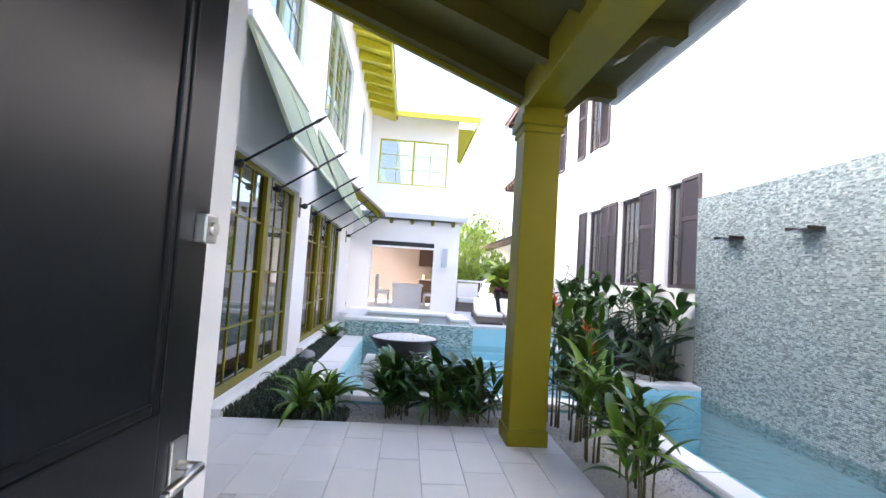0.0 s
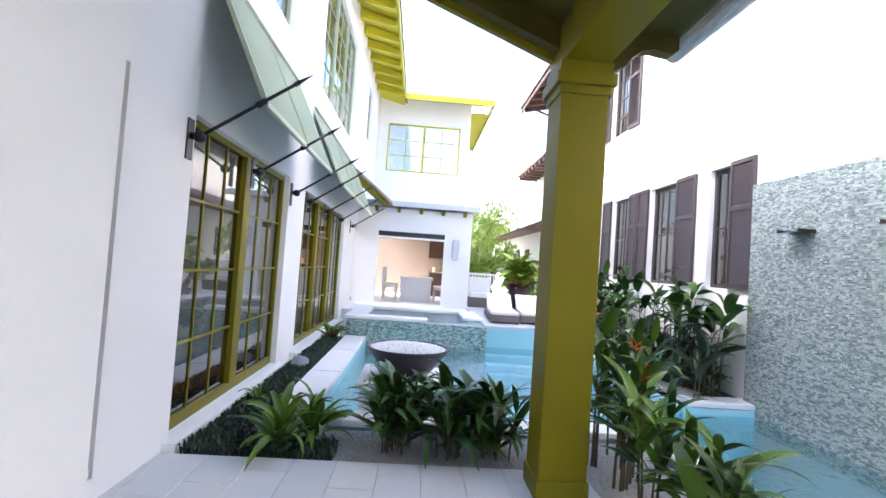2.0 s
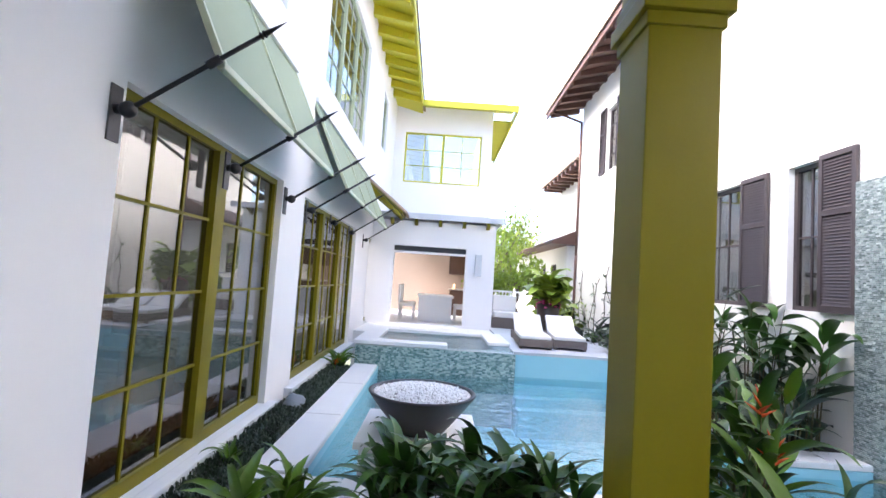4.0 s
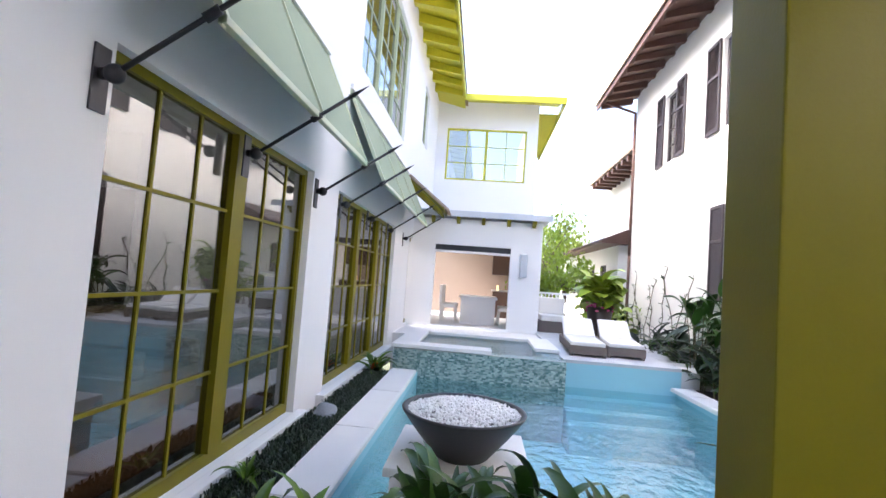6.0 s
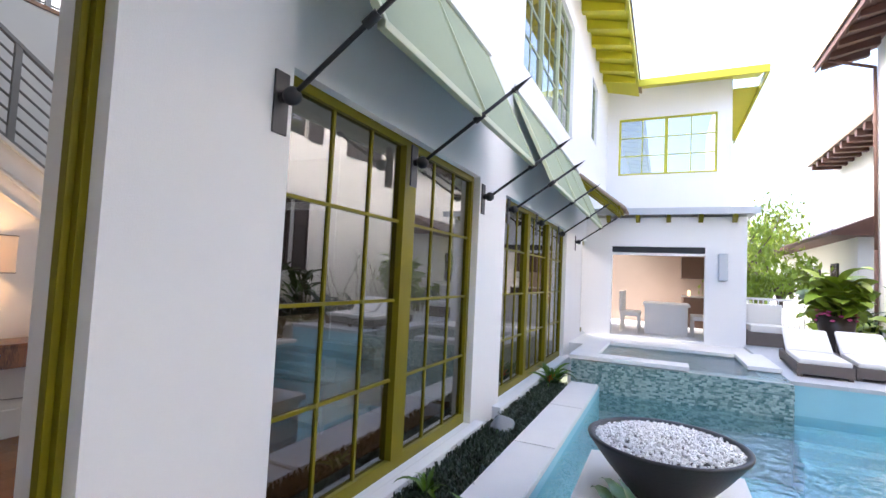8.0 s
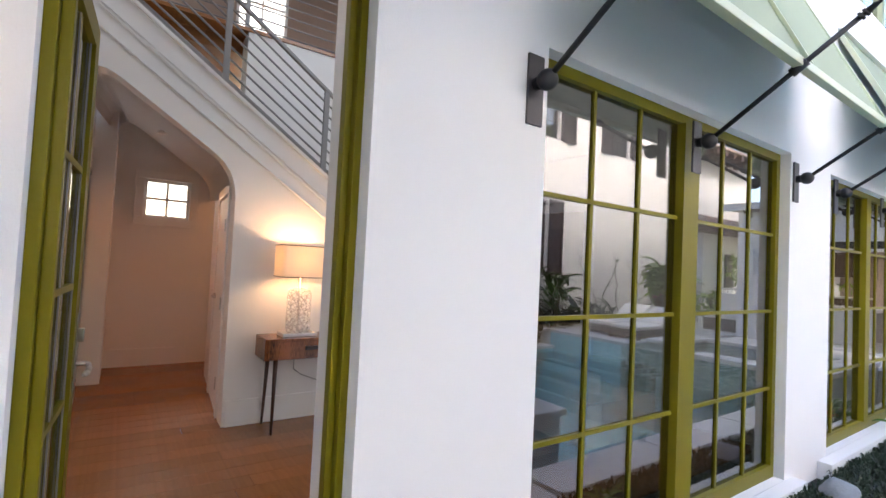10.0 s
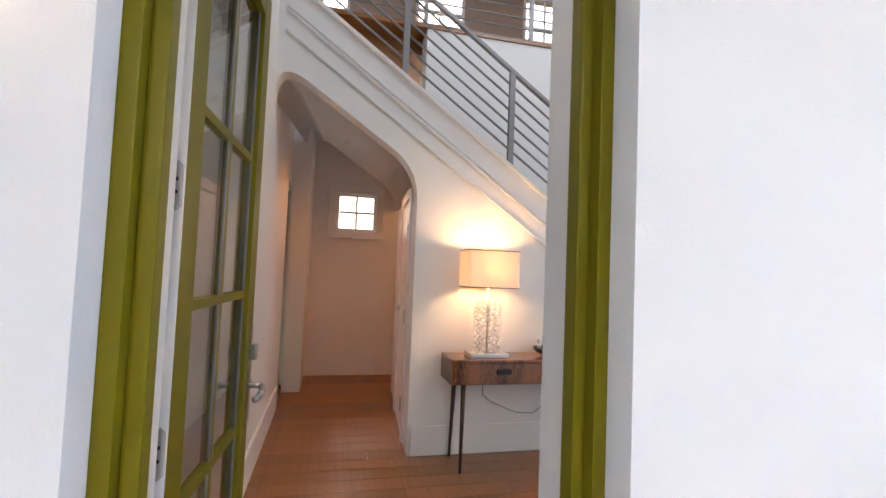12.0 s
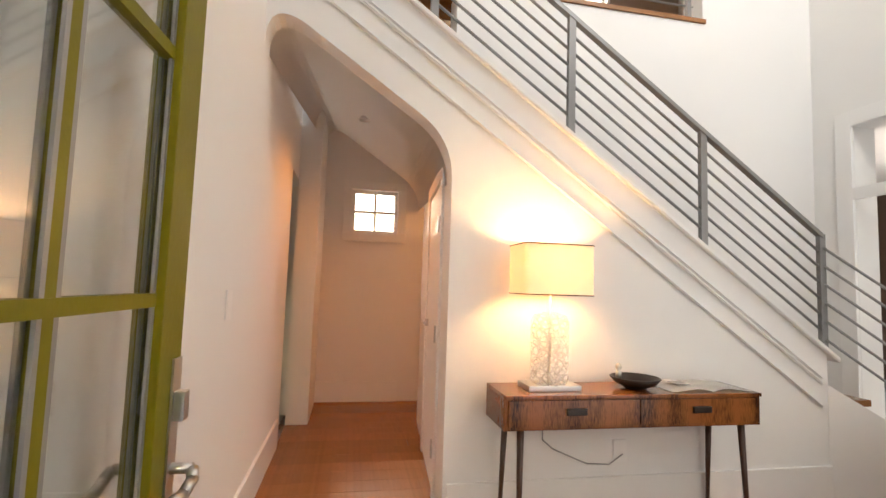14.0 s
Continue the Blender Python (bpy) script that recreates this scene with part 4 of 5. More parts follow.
for k in range(8):
    tube("bar", (-4.87, 2.6, 3.86 + k * 0.11), (-4.87, 6.6, 3.86 + k * 0.11), 0.0085, STEEL, gal, n=6)
for y in (3.4, 4.4, 5.5, 6.55):
    box("post", (-4.89, -4.85, y - 0.02, y + 0.02, 3.78, 4.75), STEEL, gal)
tagged(box("gallery_sill", (-5.02, -4.73, 2.6, 6.62, 3.745, 3.78), OAK), "oak edge of the gallery floor", "sill", kind="structure")
tagged(box("floor_gallery", (-7.0, -5.0, 2.4, 7.95, 3.6, 3.75), OAK), "oak gallery floor", "floor", kind="structure")
GW = [(3.0, 3.7, 4.2, 5.6), (4.6, 5.3, 4.2, 5.6), (6.2, 6.9, 4.2, 5.6)]
wall("wall_gallery", "x", -7.0, -6.8, 2.4, 7.95, 3.75, 6.2, GW, BEIGE, "beige gallery wall with bright windows")
for i, g in enumerate(GW):
    window("window_%d" % (13 + i), -6.85, *g, 1, 2, 3, TRIM, "bright white framed gallery window", out=-1, frame_w=0.04)
tagged(box("wall_gallery_side", (-7.0, -5.0, 7.95, 8.1, 3.6, 6.2), PLASTER), "white plaster gallery side wall", "wall", kind="structure")
tagged(box("wall_gallery_side_south", (-7.0, W - 0.22, 2.2, 2.4, -0.1, 6.2), PLASTER), "white plaster wall", "wall", kind="structure")

# door frame and open glazed door
fr = thing("door_frame", "chartreuse painted door frame in a stucco reveal", "door frame", kind="structure")
for ya, yb, yc, yd in ((DOOR[0], DOOR[0] + 0.030, DOOR[0] + 0.031, DOOR[0] + 0.060), (DOOR[1] - 0.028, DOOR[1], DOOR[1] - 0.055, DOOR[1] - 0.029)):
    box("jamb", (W - 0.15, W - 0.075, ya, yb, DOOR[2], DOOR[3]), GREEN, fr, bevel=0.004)
    box("door_stop", (W - 0.15, W - 0.105, yc, yd, DOOR[2], DOOR[3] - 0.055), GREEN, fr, bevel=0.006)
for xa, ya, yb in ((W - 0.375, DOOR[0] - 0.05, DOOR[0] + 0.002), (W - 0.285, DOOR[1] - 0.035, DOOR[1])):
    box("inner_jamb", (xa, W - 0.151, ya, yb, DOOR[2], DOOR[3]), TRIM, fr)
box("head", (W - 0.15, W - 0.08, DOOR[0] + 0.055, DOOR[1] - 0.055, DOOR[3] - 0.055, DOOR[3]), GREEN, fr, bevel=0.004)
box("threshold", (W - 0.22, W - 0.02, DOOR[0], DOOR[1], 0.14, 0.185), COPING, fr)
leaf_door = thing("door_1", "open chartreuse glazed door with small panes and nickel lever", "door", kind="structure", at=(-1.592, 3.266, FL + 0.01))
leaf_door.rotation_euler = (0, 0, radians(-3.2))
DW, DH = 0.785, 2.27
for nm, d in (("stile", (-0.10, 0.0, 0, DH)), ("stile", (-DW, -DW + 0.10, 0, DH)), ("rail", (-DW + 0.1, -0.1, 0, 0.2)), ("rail", (-DW + 0.1, -0.1, DH - 0.1, DH))):
    box(nm, (d[0], d[1], -0.028, 0.028, d[2], d[3]), GREEN, leaf_door, bevel=0.003)
mid = -DW / 2
box("edge_strip", (0.0005, 0.004, -0.028, 0.028, 0, DH), TRIM, leaf_door, "white painted hinge edge")
for z in (0.66, 1.14, 1.625):
    box("muntin", (-DW + 0.1, -0.1, -0.014, 0.014, z - 0.013, z + 0.013), GREEN, leaf_door)
box("muntin", (mid - 0.011, mid + 0.011, -0.012, 0.012, 0.2, DH - 0.1), GREEN, leaf_door)
for xa, xb in ((-DW + 0.1, mid - 0.011), (mid + 0.011, -0.1)):
    for yb_ in (-0.012, 0.006):
        for xs in (xa, xb - 0.010):
            box("glazing_bead", (xs, xs + 0.010, yb_, yb_ + 0.006, 0.2, DH - 0.1), STEEL, leaf_door, "grey glazing bead")
o = box("pane", (-DW + 0.1, -0.1, -0.004, 0.004, 0.2, DH - 0.1), CLEAR, leaf_door)
o.visible_shadow = False
box("lock_plate", (-DW - 0.004, -DW + 0.012, -0.0285, 0.0295, 0.66, 1.02), CHROME, leaf_door, "brushed nickel lock plate")
box("escutcheon", (-DW + 0.004, -DW + 0.042, 0.0285, 0.033, 0.66, 1.02), CHROME, leaf_door, "tall nickel escutcheon")
for s in (1, -1):
    tube("lever_neck", (-DW + 0.023, s * 0.022, 0.80), (-DW + 0.023, s * 0.075, 0.80), 0.011, CHROME, leaf_door)
    pipe("lever", [(-DW + 0.023, s * 0.075, 0.80), (-DW + 0.04, s * 0.082, 0.785), (-DW + 0.08, s * 0.08, 0.772), (-DW + 0.13, s * 0.075, 0.775)], 0.012, CHROME, leaf_door)
box("deadbolt_housing", (-DW + 0.008, -DW + 0.038, 0.033, 0.055, 0.895, 0.955), CHROME, leaf_door, bevel=0.006)
tube("deadbolt_rose", (-DW + 0.023, -0.028, 0.93), (-DW + 0.023, -0.040, 0.93), 0.028, CHROME, leaf_door)
for z in (0.27, 0.84, 1.41, 1.98):
    bm = bmesh.new()
    add_prism(bm, [(-0.027, z - 0.055), (0.014, z - 0.055), (0.025, z - 0.045), (0.025, z + 0.045), (0.014, z + 0.055), (-0.027, z + 0.055)], "x", 0.004, 0.007)
    h = part("hinge", bm, CHROME, leaf_door, "steel butt hinge")
    for sy, sz in ((0.000, -0.04), (0.012, -0.014), (0.012, 0.014), (0.004, 0.04)):
        tube("screw", (0.007, sy, z + sz), (0.009, sy, z + sz), 0.0045, PLATE, h, n=8)
    for k in range(5):
        tube("knuckle", (0.010, -0.031, z - 0.055 + k * 0.022), (0.010, -0.031, z - 0.035 + k * 0.022), 0.0075, CHROME, h, n=10)
    box("jamb_plate", (0.014, 0.055, -0.040, -0.037, z - 0.055, z + 0.055), CHROME, h)

# console table with lamp, bowl and magazine
table = thing("console_table", "figured rosewood console table with two drawers and splayed legs", "table", at=(0, 0, 0))
TX0, TX1, TY0, TY1, TZ0, TZ1 = -3.66, -3.36, 4.39, 5.75, 0.735, 0.895
box("top", (TX0, TX1, TY0, TY1, TZ1 - 0.018, TZ1), ROSEWOOD, table, bevel=0.004)
box("body", (TX0, TX1 - 0.014, TY0, TY1, TZ0, TZ1 - 0.018), ROSEWOOD, table, bevel=0.003)
for a, b in ((TY0 + 0.02, (TY0 + TY1) / 2 - 0.004), ((TY0 + TY1) / 2 + 0.004, TY1 - 0.02)):
    d = box("drawer", (TX1 - 0.014, TX1 - 0.002, a, b, TZ0 + 0.02, TZ1 - 0.024), ROSEWOOD, table)
    m_ = (a + b) / 2
    box("handle", (TX1 - 0.002, TX1 + 0.012, m_ - 0.05, m_ + 0.05, 0.805, 0.835), BRONZE, d, "dark bronze pull", bevel=0.004)
for sy, ys in ((-1, TY0 + 0.09), (1, TY1 - 0.09)):
    for sx, xs in ((-1, TX0 + 0.04), (1, TX1 - 0.04)):
        tube("leg", (xs, ys, TZ0), (xs + sx * 0.03, ys + sy * 0.012, FL), 0.017, LEGWOOD, table, 0.009, 12)

lamp = thing("table_lamp", "lit table lamp with linen box shade and crackled glass base", "lamp", at=(0, 0, 0))
LX, LY = -3.51, 4.665
box("foot", (LX - 0.08, LX + 0.08, LY - 0.135, LY + 0.135, TZ1, TZ1 + 0.028), CHROME, lamp, "polished metal foot", bevel=0.004)
prof = [(0.085, 0.028), (0.095, 0.05), (0.095, 0.33), (0.08, 0.36), (0.03, 0.375)]
gl = lathe("glass_body", prof, (LX, LY, TZ1), CRACKLE, lamp, 24, "clear crackled glass column")
gl.visible_shadow = False
tube("stem", (LX, LY, TZ1 + 0.028), (LX, LY, TZ1 + 0.50), 0.008, CHROME, lamp)
S0, S1 = 1.355, 1.605
bm = bmesh.new()
ro = []
for z in (S0, S1):
    ring = []
    for cx, cy, a0 in ((1, 1, 0), (-1, 1, 90), (-1, -1, 180), (1, -1, 270)):
        for i in range(5):
            a = radians(a0 + i * 22.5)
            ring.append(bm.verts.new((LX + cx * 0.095 + 0.03 * math.cos(a), LY + cy * 0.150 + 0.03 * math.sin(a), z)))
    ro.append(ring)
for i in range(20):
    bm.faces.new((ro[0][i], ro[0][(i + 1) % 20], ro[1][(i + 1) % 20], ro[1][i])).smooth = True
part("shade", bm, SHADE, lamp, "glowing cream linen box shade")
for z in (S0, S1 - 0.006):
    bm = bmesh.new()
    def rim(i):
        c = ((1, 1, 0), (-1, 1, 90), (-1, -1, 180), (1, -1, 270))[i // 5]
        an = radians(c[2] + (i % 5) * 22.5)
        return (LX + c[0] * 0.095 + 0.032 * math.cos(an), LY + c[1] * 0.150 + 0.032 * math.sin(an), z + 0.003)
    for i in range(20):
        add_tube(bm, rim(i), rim((i + 1) % 20), 0.003, n=5)
    part("shade_rim", bm, BRONZE, lamp, "thin brown shade edge")
bm = bmesh.new()
bmesh.ops.create_uvsphere(bm, u_segments=12, v_segments=8, radius=0.03, matrix=Matrix.Translation((LX, LY, 1.47)))
part("bulb", bm, BULB, lamp)
lamp_light = bpy.data.lights.new("lamp_light", "POINT")
lamp_light.energy = 0.95
lamp_light.color = (1.0, 0.57, 0.27)
lamp_light.shadow_soft_size = 0.04
ll = new("lamp_light", lamp_light)
ll.location = (LX, LY, 1.51)

dish = thing("dish", "small dark glossy bowl with a bottle stopper", "bowl")
lathe("dish_body", [(0.04, 0.0), (0.10, 0.025), (0.125, 0.055), (0.12, 0.058), (0.09, 0.03), (0.0, 0.018)], (-3.50, 5.13, TZ1), BRONZE, dish, 28)
lathe("stopper", [(0.0, 0.0), (0.016, 0.0), (0.016, 0.05), (0.008, 0.055), (0.018, 0.07), (0.012, 0.09), (0.0, 0.095)], (-3.57, 5.08, TZ1 + 0.022), CHROME, dish, 14)
mag = thing("magazine", "open glossy magazine lying on the table", "magazine")
for s, a, b in ((0, 5.26, 5.49), (1, 5.49, 5.72)):
    bm = bmesh.new()
    grid = []
    for i in range(9):
        u = i / 8
        yy = a + (b - a) * u
        h = 0.004 + 0.022 * math.sin(math.pi * (u if s else 1 - u)) * ((1 - u) if s else u)
        grid.append([bm.verts.new((xx, yy, TZ1 + h)) for xx in (-3.635, -3.385)])
    for p, q in zip(grid, grid[1:]):
        bm.faces.new((p[0], p[1], q[1], q[0]))
    bmesh.ops.solidify(bm, geom=bm.faces[:], thickness=0.003)
    part("page", bm, PAPER, mag)
box("printed_block", (-3.54, -3.46, 5.34, 5.42, TZ1 + 0.024, TZ1 + 0.0255), INK, mag)
cord = thing("lamp_cord", "loose grey lamp cord hanging to the socket", "cord")
pipe("cord", [(XA + 0.03, 4.70, 0.74), (XA + 0.03, 4.70, 0.60), (XA + 0.03, 4.76, 0.55), (XA + 0.03, 4.95, 0.47), (XA + 0.03, 5.08, 0.46), (XA + 0.03, 5.16, 0.51)], 0.004, CABLE, cord)
sock = thing("socket", "white wall socket plate", "socket")
box("socket_plate", (XA, XA + 0.008, 5.12, 5.20, 0.46, 0.58), TRIM, sock, bevel=0.003)
sw = thing("light_switch", "white wall switch plate", "switch")
box("switch_plate", (-3.35, -3.27, 3.2, 3.208, 1.22, 1.34), TRIM, sw, bevel=0.003)

# second room behind the wide window, dining room in the pavilion
tagged(box("ceiling_living", (-7.0, W - 0.22, 7.95, 13.9, 3.0, 3.2), PLASTER), "white plaster living room ceiling", "ceiling", kind="structure")
tagged(box("wall_living_west", (-7.2, -7.0, 7.95, 13.9, -0.1, 3.2), DARK_BROWN), "dark brown living room wall", "wall", kind="structure")
tagged(box("wall_living_north", (-7.0, W - 0.22, 13.7, 13.9, -0.1, 3.2), BEIGE), "beige living room wall", "wall", kind="structure")
tagged(box("wall_dining_back", (W - 0.1, 1.75, 20.2, 20.4, 0.2, 3.0), BEIGE), "beige dining room back wall", "wall", kind="structure")
tagged(box("ceiling_dining", (W, 1.75, PY + 0.25, 20.2, 2.9, 3.0), PLASTER), "white dining room ceiling", "ceiling", kind="structure")


def dining_chair(x, y, turn):
    t = thing("dining_chair", "white upholstered dining chair", "chair", "chairs round the dining table", at=(x, y, DECK - 0.05))
    t.rotation_euler = (0, 0, radians(turn))
    box("seat", (-0.23, 0.23, -0.23, 0.23, 0.40, 0.50), CUSHION, t, bevel=0.02)
    box("backrest", (-0.23, 0.23, 0.17, 0.25, 0.50, 1.02), CUSHION, t, bevel=0.02)
    for sx in (-0.2, 0.2):
        for sy in (-0.2, 0.2):
            box("leg", (sx - 0.02, sx + 0.02, sy - 0.02, sy + 0.02, 0.0, 0.40), CUSHION, t)


dt = thing("dining_table", "white slab dining table", "table", at=(0, 0, 0))
DZ = DECK - 0.05
box("tabletop", (0.0, 1.05, 15.9, 17.4, DZ + 0.70, DZ + 0.76), CUSHION, dt, bevel=0.005)
box("panel_leg", (0.05, 1.0, 15.95, 16.0, DZ, DZ + 0.70), CUSHION, dt)
box("panel_leg", (0.05, 1.0, 17.3, 17.35, DZ, DZ + 0.70), CUSHION, dt)
for x_, y_, r_ in ((-0.3, 16.2, 90), (-0.3, 16.9, 90), (1.32, 16.2, -90), (1.32, 16.9, -90)):
    dining_chair(x_, y_, r_)
kit = thing("kitchen_unit", "dark wood kitchen wall unit with steel oven", "cabinet", at=(0, 0, 0))
box("base_cabinet", (1.0, 1.74, 19.0, 20.19, DZ, DZ + 0.88), DARK_BROWN, kit, bevel=0.005)
box("worktop", (0.97, 1.74, 18.97, 20.19, DZ + 0.88, DZ + 0.92), CHROME, kit)
box("wall_cabinet", (0.95, 1.74, 19.4, 20.19, DZ + 1.45, DZ + 2.1), DARK_BROWN, kit, bevel=0.005)
art = thing("wall_lamp", "small lit candle lamp on the kitchen counter", "lamp", at=(0, 0, 0))
lathe("flame_glass", [(0.0, 0.0), (0.04, 0.0), (0.04, 0.16), (0.0, 0.18)], (1.15, 19.1, DZ + 0.92), GLOWGLASS, art, 12)
# fill lamp added out of sight behind the wall; no fixture stands here
dining_fill = bpy.data.lights.new("dining_fill", "POINT")
dining_fill.energy = 2
dining_fill.color = (1.0, 0.72, 0.48)
dining_fill.shadow_soft_size = 0.15
new("dining_fill", dining_fill).location = (-0.95, 16.6, 2.75)

# ---- gate ----
gate = thing("gate", "open black panelled entry gate with keypad lock", "gate", at=(-0.131, 0.783, 0.0))
gate.rotation_euler = (0, 0, radians(85.5))
GL = 0.90
for nm, d in (("stile", (0.0, 0.13, 0.02, 2.6)), ("stile", (GL - 0.13, GL, 0.02, 2.6)), ("rail", (0.13, GL - 0.13, 0.02, 0.3)), ("rail", (0.13, GL - 0.13, 0.83, 1.03)), ("rail", (0.13, GL - 0.13, 2.42, 2.6))):
    box(nm, (d[0], d[1], -0.025, 0.025, d[2], d[3]), GATE, gate, bevel=0.004)
for za, zb in ((0.3, 0.83), (1.03, 2.42)):
    box("panel", (0.13, GL - 0.13, -0.012, 0.012, za, zb), GATE, gate)
    for d in ((0.13, 0.155, za, zb), (GL - 0.155, GL - 0.13, za, zb), (0.155, GL - 0.155, za, za + 0.025), (0.155, GL - 0.155, zb - 0.025, zb)):
        box("moulding", (d[0], d[1], -0.02, 0.02, d[2], d[3]), GATE, gate, bevel=0.006)
box("keypad", (GL - 0.068, GL - 0.012, -0.055, -0.025, 1.41, 1.48), CHROME, gate, "square nickel deadbolt case", bevel=0.006)
tube("key_cylinder", (GL - 0.04, -0.055, 1.445), (GL - 0.04, -0.064, 1.445), 0.017, CHROME, gate)
box("rose_plate", (GL - 0.085, GL - 0.025, -0.035, -0.025, 0.83, 0.95), CHROME, gate, bevel=0.004)
pipe("lever", [(GL - 0.055, -0.03, 0.89), (GL - 0.055, -0.085, 0.89), (GL - 0.19, -0.085, 0.885)], 0.012, CHROME, gate)

# daylight that enters by the tall windows
for nm, loc, sx, sz, pw in (("window_daylight", (W - 0.30, 6.19, 1.3), 2.3, 2.1, 1.1), ("window_daylight_upper", (W - 0.30, 6.2, 5.3), 1.9, 2.0, 5.5), ("window_daylight_living", (W - 0.30, 10.3, 1.3), 3.6, 2.1, 2)):
    ld = bpy.data.lights.new(nm, "AREA")
    ld.shape, ld.size, ld.size_y, ld.energy, ld.color = "RECTANGLE", sx, sz, pw, (0.88, 0.94, 1.0)
    lo = new(nm, ld)
    lo.matrix_world = look(loc, (loc[0] - 1, loc[1], loc[2])) @ pose(0, 0, 0)


# ---- awnings on iron rods ----
def awning(y0, y1, rods, ribs):
    t = thing("awning", "pale sage green metal awning hung from the wall", "awning", "window awnings")
    zt, zb, xb = 3.72, 2.60, -0.70
    dx, dz = xb - W, zb - zt
    nx, nz = 0.006, 0.004
    prism("sheet", [(W, zt), (xb, zb), (xb + 0.008, zb + 0.006), (W, zt + 0.014)], "y", y0 + 0.02, y1 - 0.02, AWNING, t)
    for y in (y0, y1 - 0.035):
        prism("side_bar", [(W, zt - 0.05), (xb, zb - 0.04), (xb + 0.02, zb + 0.012), (W, zt + 0.03)], "y", y, y + 0.035, AWN_EDGE, t)
    box("lower_bar", (xb - 0.02, xb + 0.025, y0, y1, zb - 0.03, zb + 0.012), AWN_EDGE, t, bevel=0.006)
    for k in range(1, ribs):
        y = y0 + (y1 - y0) * k / ribs
        prism("rib", [(W, zt + 0.016), (xb + 0.01, zb + 0.008), (xb + 0.026, zb + 0.016), (W, zt + 0.045)], "y", y - 0.010, y + 0.010, AWN_EDGE, t)
    box("wall_bar", (W, W + 0.04, y0, y1, zt + 0.01, zt + 0.07), TRIM, t)
    for y in rods:
        r = thing("awning_rod", "black iron awning rod with spear tip and wall plate", "rod", "awning rods")
        a, b = Vector((W + 0.075, y, 2.285)), Vector((-0.335, y, 2.82))
        d = (b - a).normalized()
        box("wall_plate", (W, W + 0.012, y - 0.045, y + 0.045, 2.11, 2.41), PLATE, r, bevel=0.003)
        tube("socket", (W + 0.012, y, 2.285), (W + 0.05, y, 2.285), 0.028, BLACK, r)
        bm = bmesh.new()
        bmesh.ops.create_uvsphere(bm, u_segments=16, v_segments=10, radius=0.045, matrix=Matrix.Translation(a))
        part("ball", bm, BLACK, r, smooth=True)
        tube("bar", a, b - d * 0.12, 0.013, BLACK, r)
        tube("spear_tip", b - d * 0.13, b, 0.016, BLACK, r, 0.001)
        for q in (0.16, 0.14):
            tube("ring", b - d * q, b - d * (q - 0.012), 0.021, BLACK, r)
        c = a + d * ((xb - a.x) / d.x)
        tube("collar", c - d * 0.04, c + d * 0.04, 0.024, BLACK, r)


awning(4.94, 7.64, (4.87, 6.19, 7.64), 2)
awning(8.50, 13.2, (8.50, 9.85, 11.4, 13.1), 3)

# ---- lamps on the walls ----
sc = thing("wall_lantern", "grey framed wall lantern with warm glass beside the door", "lantern")
box("back_plate", (W, W + 0.02, 2.93, 3.10, 1.70, 2.15), PLATE, sc)
box("glass_box", (W + 0.02, W + 0.12, 2.945, 3.08, 1.73, 2.10), glow("lantern_glass", (1.0, 0.72, 0.48), 0.3), sc)
for ya in (2.93, 3.08):
    for xa in (W + 0.02, W + 0.12):
        box("frame_bar", (xa, xa + 0.015, ya, ya + 0.018, 1.70, 2.12), PLATE, sc)
for za in (1.70, 2.10):
    box("cap", (W + 0.02, W + 0.137, 2.928, 3.10, za, za + 0.025), PLATE, sc)
sc2 = thing("wall_sconce", "tall narrow grey wall sconce on the pavilion", "sconce")
box("sconce_body", (1.49, 1.66, PY - 0.11, PY - 0.004, 1.64, 2.20), GUTTER, sc2, bevel=0.02)

# ---- fire bowl on its plinth ----
pl = thing("plinth", "white stone plinth standing in the pool", "plinth")
box("plinth_body", (0.06, 0.92, 5.99, 6.81, -1.25, 0.22), COPING, pl, bevel=0.01)
box("plinth_cap", (0.02, 0.96, 5.95, 6.85, 0.221, 0.28), COPING, pl, bevel=0.012)
fb = thing("fire_bowl", "charcoal fire bowl filled with clear crushed glass", "fire bowl", at=(0, 0, 0))
lathe("bowl", [(0.0, 0.0), (0.17, 0.0), (0.19, 0.015), (0.33, 0.18), (0.425, 0.305), (0.43, 0.32), (0.42, 0.325), (0.395, 0.318), (0.385, 0.29), (0.0, 0.28)], (0.50, 6.28, 0.281), BOWL, fb, 48)
rng = random.Random(5)
verts, faces = [], []
for k in range(2100):
    r = 0.385 * math.sqrt(rng.random())
    a = rng.random() * 6.283
    c = Vector((0.50 + r * math.cos(a), 6.28 + r * math.sin(a), 0.578 + 0.035 * (1 - (r / 0.385) ** 2) + rng.uniform(-0.005, 0.012)))
    q = Euler((rng.random() * 6, rng.random() * 6, rng.random() * 6)).to_matrix()
    s = rng.uniform(0.007, 0.015)
    b = len(verts)
    for p in ((1, 0, 0), (-1, 0, 0), (0, 1, 0), (0, -1, 0), (0, 0, 0.8), (0, 0, -0.8)):
        verts.append(tuple(c + q @ Vector(p) * s))
    faces += [(b + i, b + j, b + m) for i, j, m in ((0, 2, 4), (2, 1, 4), (1, 3, 4), (3, 0, 4), (2, 0, 5), (1, 2, 5), (3, 1, 5), (0, 3, 5))]
me = bpy.data.meshes.new("fire_glass")
me.from_pydata(verts, [], faces)
me.materials.append(FIREGLASS)
part("fire_glass", me, FIREGLASS, fb, "clear crushed fire glass")["kind"] = "stuff"


